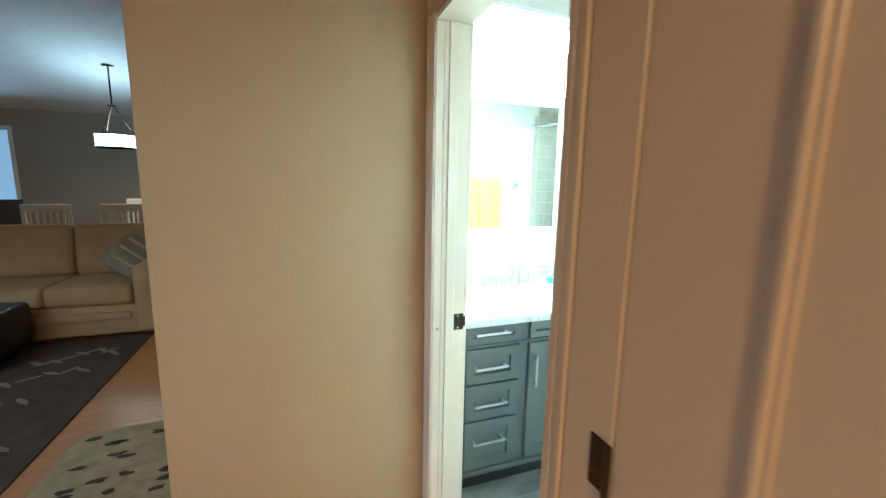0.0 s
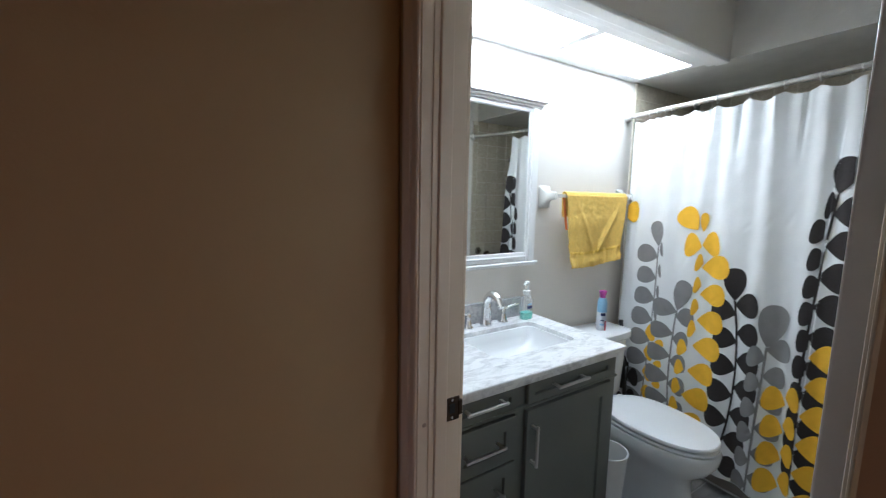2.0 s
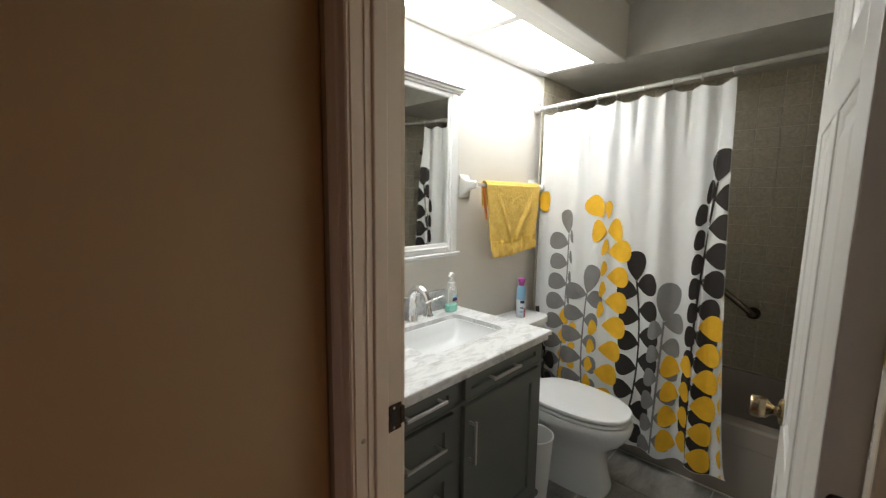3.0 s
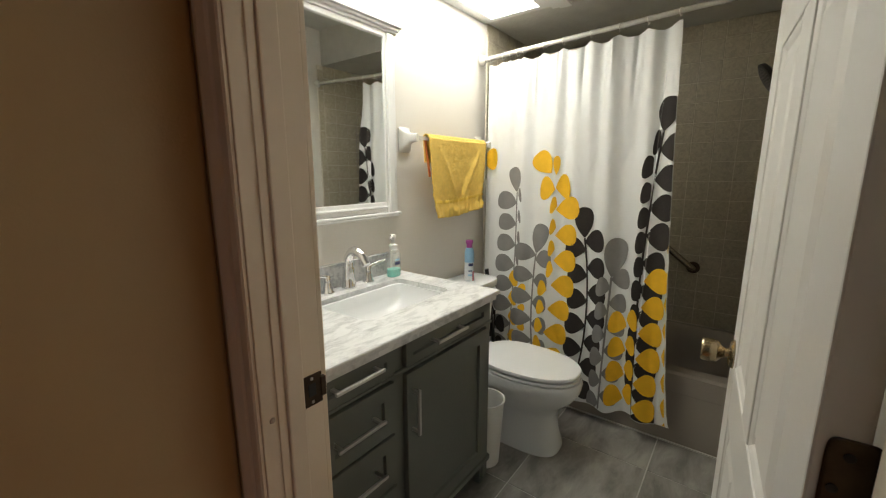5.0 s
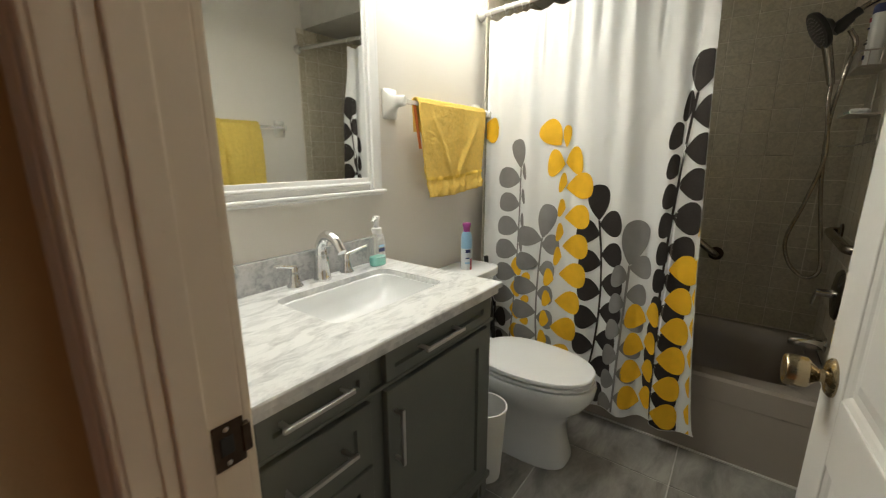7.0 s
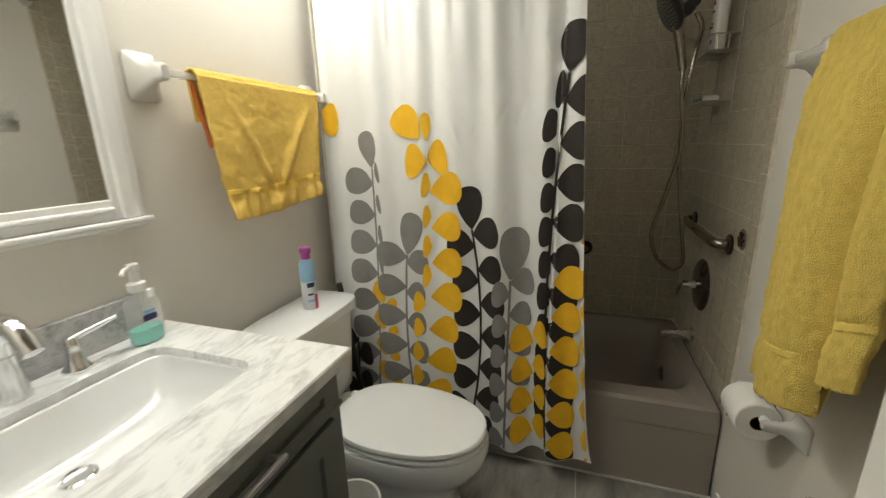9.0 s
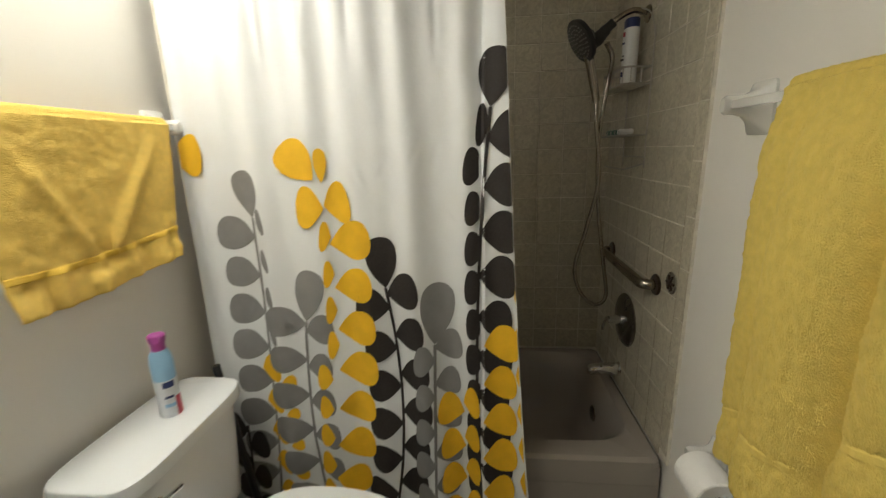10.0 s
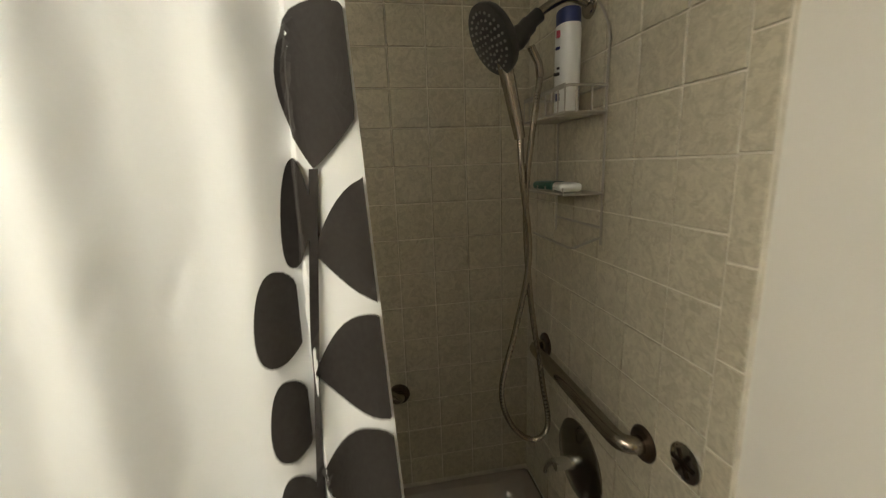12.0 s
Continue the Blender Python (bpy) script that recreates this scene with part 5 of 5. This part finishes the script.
grab_bar("brushed nickel grab bar on the faucet wall", (2.993, TY, 0.962), (2.520, TY, 0.955), (0, 1, 0))
grab_bar("brushed nickel grab bar on the back wall", (XT, 0.905, 0.76), (XT, 1.375, 1.135), (-1, 0, 0))
cp = thing("cover_plate", "round chrome cover plate on the tiles", "cover plate", (2.410, TY, 1.0))
part("plate", turned(((0.036, 0), (0.036, 0.003), (0.030, 0.006), (0.004, 0.007)), pose(2.41, TY, 0.998, -90), 28), CHROME, cp, "", True)
for a in range(3):
    part("spoke", moved(B(-0.027, 0.027, -0.004, 0.004, 0.006, 0.0095, 0.0015), pose(2.41, TY, 0.998, -90, 0, 0) @ Matrix.Rotation(radians(60 * a), 4, "Z")), BRONZE, cp)
va = thing("shower_valve", "round chrome shower valve with lever handle, dark reflection in the plate's colour", "shower valve", (2.765, TY, 0.716))
part("plate", turned(((0.112, 0), (0.112, 0.004), (0.101, 0.013), (0.05, 0.022), (0.03, 0.024)), pose(2.765, TY, 0.716, -90), 40), NICKEL_DARK_REFLECTION, va, "", True)
part("stem", tube([(2.765, TY + 0.018, 0.716), (2.765, TY + 0.075, 0.716)], 0.020, 18, None, (1.0, 0.8)), CHROME, va, "", True)
part("lever", tube(spline([(2.765, TY + 0.062, 0.721), (2.79, TY + 0.070, 0.706), (2.815, TY + 0.074, 0.671), (2.825, TY + 0.074, 0.644)], 5), 0.011, 12, None, (1.0, 0.6)), CHROME, va, "chrome lever", True)
sp = thing("tub_spout", "chrome bathtub spout with flange", "tub spout", (2.80, TY, 0.465))
part("flange", turned(((0.033, 0), (0.030, 0.006), (0.026, 0.010)), pose(2.80, TY, 0.465, -90), 24), CHROME, sp, "", True)
part("body", rings([[Vector((2.80 + p.x, TY + d, 0.465 + dz + p.y)) for p in oval(0, 0, 0, w, hgt, 3, 24)] for d, w, hgt, dz in ((0.0, 0.024, 0.026, 0), (0.05, 0.024, 0.025, 0), (0.10, 0.024, 0.022, -0.003), (0.125, 0.023, 0.020, -0.007), (0.132, 0.018, 0.014, -0.009))]), CHROME, sp, "", True)

# ---- living and dining room ----
so = thing("sofa", "tan fabric three-seat sofa with loose back cushions", "sofa", (-2.4, 4.7, 0))
part("base", B(-3.62, -1.24, 4.26, 5.15, 0.05, 0.33, 0.03, 3), SOFA_CLOTH, so, "", True)
part("welt", B(-3.40, -1.46, 4.235, 4.27, 0.20, 0.27, 0.012), SOFA_CLOTH, so, "", True)
part("back", B(-3.6, -1.26, 4.98, 5.2, 0.2, 0.95, 0.05, 3), SOFA_CLOTH, so, "", True)
for x in (-1.44, -3.64):
    part("arm", B(x, x + 0.24, 4.24, 5.15, 0.04, 0.70, 0.07, 4), SOFA_CLOTH, so, "", True)
for i in range(3):
    x1 = -1.45 - 0.655 * i
    part("seat_cushion", B(x1 - 0.65, x1, 4.25, 5.0, 0.33, 0.52, 0.05, 4), SOFA_CLOTH, so, "", True)
    part("back_cushion", moved(B(-0.325, 0.325, -0.1, 0.1, 0.0, 0.52, 0.07, 4), pose(x1 - 0.325, 4.93, 0.50, -8)), SOFA_CLOTH, so, "", True)
pw = thing("throw_pillow", "brown throw pillow with pale stripes on the sofa", "pillow", (-1.58, 4.72, 0.54))
PM = pose(-1.52, 4.66, 0.70, 66, 0, 32) @ pose(0, 0, 0, 0, 0, 42)
part("cover", moved(rings([oval(0, 0, z, 0.21 * k, 0.21 * k, 4, 36) for z, k in ((-0.07, 0.4), (-0.055, 0.75), (-0.02, 0.98), (0, 1.0), (0.02, 0.98), (0.055, 0.75), (0.07, 0.4))]), PM), PILLOW_CLOTH, pw, "", True)
for dx in (-0.11, 0.0, 0.11):
    part("stripe", moved(B(dx - 0.016, dx + 0.016, -0.17, 0.17, 0.045, 0.074, 0.01), PM), PILLOW_STRIPE, pw, "pale stripe")
ot = thing("ottoman", "black leather ottoman on the rug", "ottoman", (-2.5, 3.95, 0))
part("cushion", B(-2.9, -2.1, 3.62, 4.12, 0.10, 0.46, 0.04, 3), BLACK, ot, "", True)
for x, y in ((-2.84, 3.66), (-2.16, 3.66), (-2.84, 4.06), (-2.16, 4.06)):
    part("leg", B(x - 0.025, x + 0.025, y - 0.025, y + 0.025, 0.012, 0.11), TABLE_WOOD, ot)

rg = thing("area_rug", "dark brown area rug with pale leaf sprigs", "rug", (-2.6, 3.1, 0))
part("weave", B(-3.9, -1.325, 1.8, 4.35, 0.0, 0.011, 0.004), RUG_DARK, rg)


def sprig(y, x0, x1, seed):
    """A woven leaf spray across the rug."""
    rnd = random.Random(seed)
    n = 9
    for i in range(n):
        bm = bmesh.new()
        x = x0 + (x1 - x0) * i / n
        a = 0.5 + 0.5 * rnd.random() if i % 2 else -0.5 - 0.5 * rnd.random()
        vs = []
        for k in range(10):
            t = 2 * math.pi * k / 10
            u, v = 0.075 * math.cos(t), 0.020 * math.sin(t)
            vs.append(bm.verts.new((x + u * math.cos(a) - v * math.sin(a) + 0.03, y + 0.10 * math.sin(i * 0.7 + seed) + u * math.sin(a) + v * math.cos(a), 0.0115)))
        bm.faces.new(vs)
        r = bmesh.ops.extrude_face_region(bm, geom=bm.faces[:])
        bmesh.ops.translate(bm, vec=(0, 0, 0.002), verts=[v for v in r["geom"] if isinstance(v, bmesh.types.BMVert)])
        bmesh.ops.recalc_face_normals(bm, faces=bm.faces)
        part("woven_leaf", bm, RUG_LEAF, rg)


for k, (y, a, b) in enumerate(((2.1, -2.6, -1.5), (2.55, -2.2, -1.5), (3.05, -3.0, -1.6), (3.5, -2.4, -1.5), (3.9, -2.0, -1.45), (2.8, -3.6, -2.6))):
    sprig(y, a, b, k)

dm = thing("doormat", "cream cut-out mat with dark motifs on the oak floor", "mat", (-0.8, 2.2, 0))
rnd = random.Random(4)
bm = bmesh.new()
outline = []
for p in oval(-0.82, 2.05, 0, 0.385, 0.56, 6, 90):
    k = 1 + 0.035 * rnd.uniform(-1, 1)
    outline.append(Vector((-0.82 + (p.x + 0.82) * k, 2.05 + (p.y - 2.05) * k, 0)))
rings([[Vector((p.x, p.y, z)) for p in outline] for z in (0.001, 0.009)], bm)
part("weave", bm, MAT_CREAM, dm)
for i in range(26):
    x, y = rnd.uniform(-1.14, -0.52), rnd.uniform(1.95, 2.54)
    a = rnd.uniform(0, 3.1)
    vs = [(x + r * math.cos(t + a) * 1.6, y + r * math.sin(t + a) * 0.7) for t, r in ((2 * math.pi * k / 9, 0.035 * rnd.uniform(0.4, 1.0)) for k in range(9))]
    part("motif", rings([[Vector((u, v, z)) for u, v in vs] for z in (0.0085, 0.0105)]), MAT_DARK, dm)

# dining set
tbl = thing("dining_table", "dark wooden dining table", "dining table", (-2.3, 6.6, 0))
part("tabletop", B(-3.1, -1.4, 6.1, 7.1, 0.78, 0.82, 0.006), TABLE_WOOD, tbl)
for x, y in ((-3.02, 6.18), (-1.48, 6.18), (-3.02, 7.02), (-1.48, 7.02)):
    part("leg", B(x - 0.035, x + 0.035, y - 0.035, y + 0.035, 0, 0.78, 0.004), TABLE_WOOD, tbl)
ch = thing("dining_chair", "cream painted slat-back dining chair at the table", "chair", (0, 0, 0), "chairs round the table")
part("seat", B(-0.22, 0.22, -0.21, 0.21, 0.45, 0.485, 0.01), CHAIR_WHITE, ch)
for x in (-0.2, 0.2):
    part("back_post", B(x - 0.02, x + 0.02, -0.23, -0.19, 0, 1.16, 0.006), CHAIR_WHITE, ch)
    part("leg", B(x - 0.02, x + 0.02, 0.17, 0.21, 0, 0.45, 0.005), CHAIR_WHITE, ch)
part("top_rail", B(-0.22, 0.22, -0.235, -0.185, 1.09, 1.18, 0.012), CHAIR_WHITE, ch)
part("lower_rail", B(-0.18, 0.18, -0.222, -0.198, 0.66, 0.70, 0.004), CHAIR_WHITE, ch)
for i in range(6):
    x = -0.15 + 0.06 * i
    part("slat", B(x - 0.012, x + 0.012, -0.218, -0.202, 0.70, 1.09, 0.003), CHAIR_WHITE, ch)
ch.matrix_basis = pose(-2.68, 5.95, 0, 0, 0, 4)
copy_thing(ch, pose(-1.95, 5.98, 0, 0, 0, -6))
copy_thing(ch, pose(-2.25, 7.25, 0, 0, 0, 180))

pd = thing("pendant_lamp", "drum pendant lamp with glowing lattice shade and bronze rod", "pendant lamp", (-2.235, 6.6, 1.8))
part("canopy", turned(((0.07, 0.0), (0.065, 0.02), (0.02, 0.035)), pose(-2.235, 6.6, 2.925, 12), 24), BRONZE, pd, "", True)
part("rod", tube([(-2.235, 6.6, 2.96), (-2.235, 6.6, 2.42)], 0.010, 10), BRONZE, pd)
part("hub", turned(((0.05, 0), (0.05, 0.015), (0.02, 0.03)), pose(-2.235, 6.6, 2.42), 20), BRONZE, pd)
for a in (0, 120, 240):
    c, s = math.cos(radians(a + 15)), math.sin(radians(a + 15))
    part("arm", tube(spline([(-2.235 + 0.02 * c, 6.6 + 0.02 * s, 2.42), (-2.235 + 0.10 * c, 6.6 + 0.10 * s, 2.28), (-2.235 + 0.21 * c, 6.6 + 0.21 * s, 2.07)], 5), 0.006, 8), BRONZE, pd)
part("shade", turned(((0.215, 0), (0.215, 0.165), (0.205, 0.165), (0.205, 0)), pose(-2.235, 6.6, 1.89), 36), SHADE_GLOW, pd, "glowing white lattice shade", True)
for z in (1.885, 2.055):
    part("band", turned(((0.219, 0), (0.219, 0.012), (0.212, 0.012), (0.212, 0)), pose(-2.235, 6.6, z - 0.003), 36), BRONZE, pd)
bm = bmesh.new()
for j in range(3):
    for i in range(20):
        a = 2 * math.pi * (i + 0.5 * (j % 2)) / 20
        B(-0.009, 0.009, -0.009, 0.009, -0.002, 0.002, 0, 2, bm)
        vs = bm.verts[-8:]
        bmesh.ops.transform(bm, matrix=Matrix.Translation((-2.235 + 0.2165 * math.cos(a), 6.6 + 0.2165 * math.sin(a), 1.93 + 0.045 * j)) @ Matrix.Rotation(a, 4, "Z") @ Matrix.Rotation(radians(90), 4, "Y"), verts=vs)
part("lattice", bm, BRONZE, pd)

dk = thing("desk", "dark desk behind the sofa", "desk", (-3.6, 5.9, 0))
part("top", B(-4.2, -3.0, 5.6, 6.2, 0.80, 0.84, 0.005), TABLE_WOOD, dk)
for x, y in ((-4.15, 5.65), (-3.05, 5.65), (-4.15, 6.15), (-3.05, 6.15)):
    part("leg", B(x - 0.03, x + 0.03, y - 0.03, y + 0.03, 0, 0.80), TABLE_WOOD, dk)
mn = thing("monitor", "dark computer monitor turned aside on the desk", "monitor", (-3.2, 5.9, 0.84))
part("screen", moved(B(-0.26, 0.26, -0.015, 0.015, 0.06, 0.38, 0.006), pose(-3.25, 5.95, 0.84, 0, 0, 30)), mat("screen_grey", (0.05, 0.055, 0.065), 0.3), mn)
part("stand", B(-3.31, -3.19, 5.9, 6.0, 0.84, 0.92, 0.006), BLACK, mn)
oc = thing("office_chair", "black office chair back behind the sofa", "chair", (-3.2, 5.4, 0))
part("backrest", moved(rings([oval(0, 0, z, 0.26 * k, 0.05, 3, 28) for z, k in ((0.5, 0.9), (0.6, 1.0), (0.95, 0.85), (1.12, 0.55), (1.16, 0.3))]), pose(-3.35, 5.42, 0, 0, 0, 12)), BLACK, oc, "", True)
part("seat", B(-3.6, -3.1, 5.2, 5.45, 0.44, 0.52, 0.03), BLACK, oc)
part("column", tube([(-3.35, 5.33, 0.04), (-3.35, 5.33, 0.46)], 0.03, 12), BLACK, oc)
for a in range(5):
    c, s = math.cos(a * 1.2566), math.sin(a * 1.2566)
    part("foot", tube([(-3.35, 5.33, 0.07), (-3.35 + 0.28 * c, 5.33 + 0.05 * s, 0.025)], 0.025, 8), BLACK, oc)

# ---- boards and tiles ----
bd = bmesh.new()
B(0, 1.1, 0, 0.124, -0.004, 0.0, 0.0012, 1, bd)
board = bpy.data.meshes.new("board")
bd.to_mesh(board)
bd.free()
board.materials.append(WOOD)
living_floor = bpy.data.objects["floor_living"]
for j in range(30):
    y = 1.55 + 0.1255 * j
    for i in range(2):
        ob = new("board", board)
        ob.location = (-2.55 + 1.102 * i + 0.55 * (j % 2), y, 0)
        ob.parent = living_floor

GAP = 0.0052


def slab(x0, x1, y0, y1):
    me = bpy.data.meshes.new("tile")
    bm = B(x0, x1, y0, y1, -0.004, 0.0, 0.0012, 1)
    bm.to_mesh(me)
    bm.free()
    me.materials.append(FLOOR_TILE)
    return me


PX = 0.4575
xs = [2.062 + PX * k for k in range(-4, 2)]
ys = [0.908 + 0.480 * k for k in range(-2, 4)]
bath_floor = bpy.data.objects["floor"]
for a, b in zip(xs, xs[1:]):
    for c, d in zip(ys, ys[1:]):
        x0, x1, y0, y1 = max(a, 0.51) + GAP / 2, min(b, TB0 + 0.02) - GAP / 2, max(c, 0.42) + GAP / 2, min(d, YW) - GAP / 2
        if x1 - x0 > 0.02 and y1 - y0 > 0.02:
            cx, cy = (x0 + x1) / 2, (y0 + y1) / 2
            ob = new("tile", slab(x0 - cx, x1 - cx, y0 - cy, y1 - cy))
            ob.location, ob.parent = (cx, cy, 0), bath_floor

TP_, TS = 0.1165, 0.1130


def wall_tile(w, h):
    """A pillowed ceramic tile in the xz plane, its face towards +y."""
    me = bpy.data.meshes.new("tile")
    bm = B(-w / 2, w / 2, 0.0, 0.005, -h / 2, h / 2, 0.0016, 1)
    bm.to_mesh(me)
    bm.free()
    me.materials.append(WALL_TILE)
    return me


full = wall_tile(TS, TS)
narrow = wall_tile(0.0495, 0.157)


def tiled(host, place, u0, u1, first, rot):
    """Covers a stretch of wall with tiles, rows upwards from the tub rim."""
    rows = [1.5955 + TP_ * k for k in range(-11, 6) if RIM < 1.5955 + TP_ * k - 0.03 < ZS]
    u = first
    while u < u1:
        for z in rows:
            lo, hi = max(u - TS / 2, u0), min(u + TS / 2, u1)
            zl, zh = max(z - TS / 2, RIM + 0.002), min(z + TS / 2, ZS)
            if hi - lo < 0.02 or zh - zl < 0.015:
                continue
            whole = hi - lo > TS - 0.002 and zh - zl > TS - 0.002
            ob = new("tile", full if whole else wall_tile(hi - lo, zh - zl))
            x, y = place((lo + hi) / 2)
            ob.location, ob.rotation_euler, ob.parent = (x + random.uniform(-0.0006, 0.0006), y, (zl + zh) / 2), (0, 0, rot), host
        u += TP_


south = struct("wall_tile_south", "grey-beige square ceramic tiles on the faucet wall", "tiled wall", B(2.322, XT + 0.008, YT, YT + 0.008, RIM, ZS), WALL_GROUT)
tiled(south, lambda u: (u, YT + 0.007), 2.3775, XT, 2.376 + TP_ / 2, 0)
for k in range(-7, 5):
    z = 1.540 + 0.1605 * (k + 0.5)
    if RIM + 0.05 < z < ZS - 0.05:
        ob = new("tile", narrow)
        ob.location, ob.parent = (2.3495, YT + 0.0072, z), south
tiled(bpy.data.objects["wall_east"], lambda u: (XT + 0.009, u), YT + 0.008, YW - 0.008, 0.760 + TP_ * -2.5, radians(90))
north = struct("wall_tile_north", "grey-beige square ceramic tiles on the far shower wall", "tiled wall", B(2.385, XT + 0.008, YW - 0.008, YW, RIM, ZS), WALL_GROUT)
tiled(north, lambda u: (u, YW - 0.007), 2.385, XT, 2.44, radians(180))
tagged(bpy.data.objects["wall_east"], "grey-beige square ceramic tiles on the long shower wall", "tiled wall")
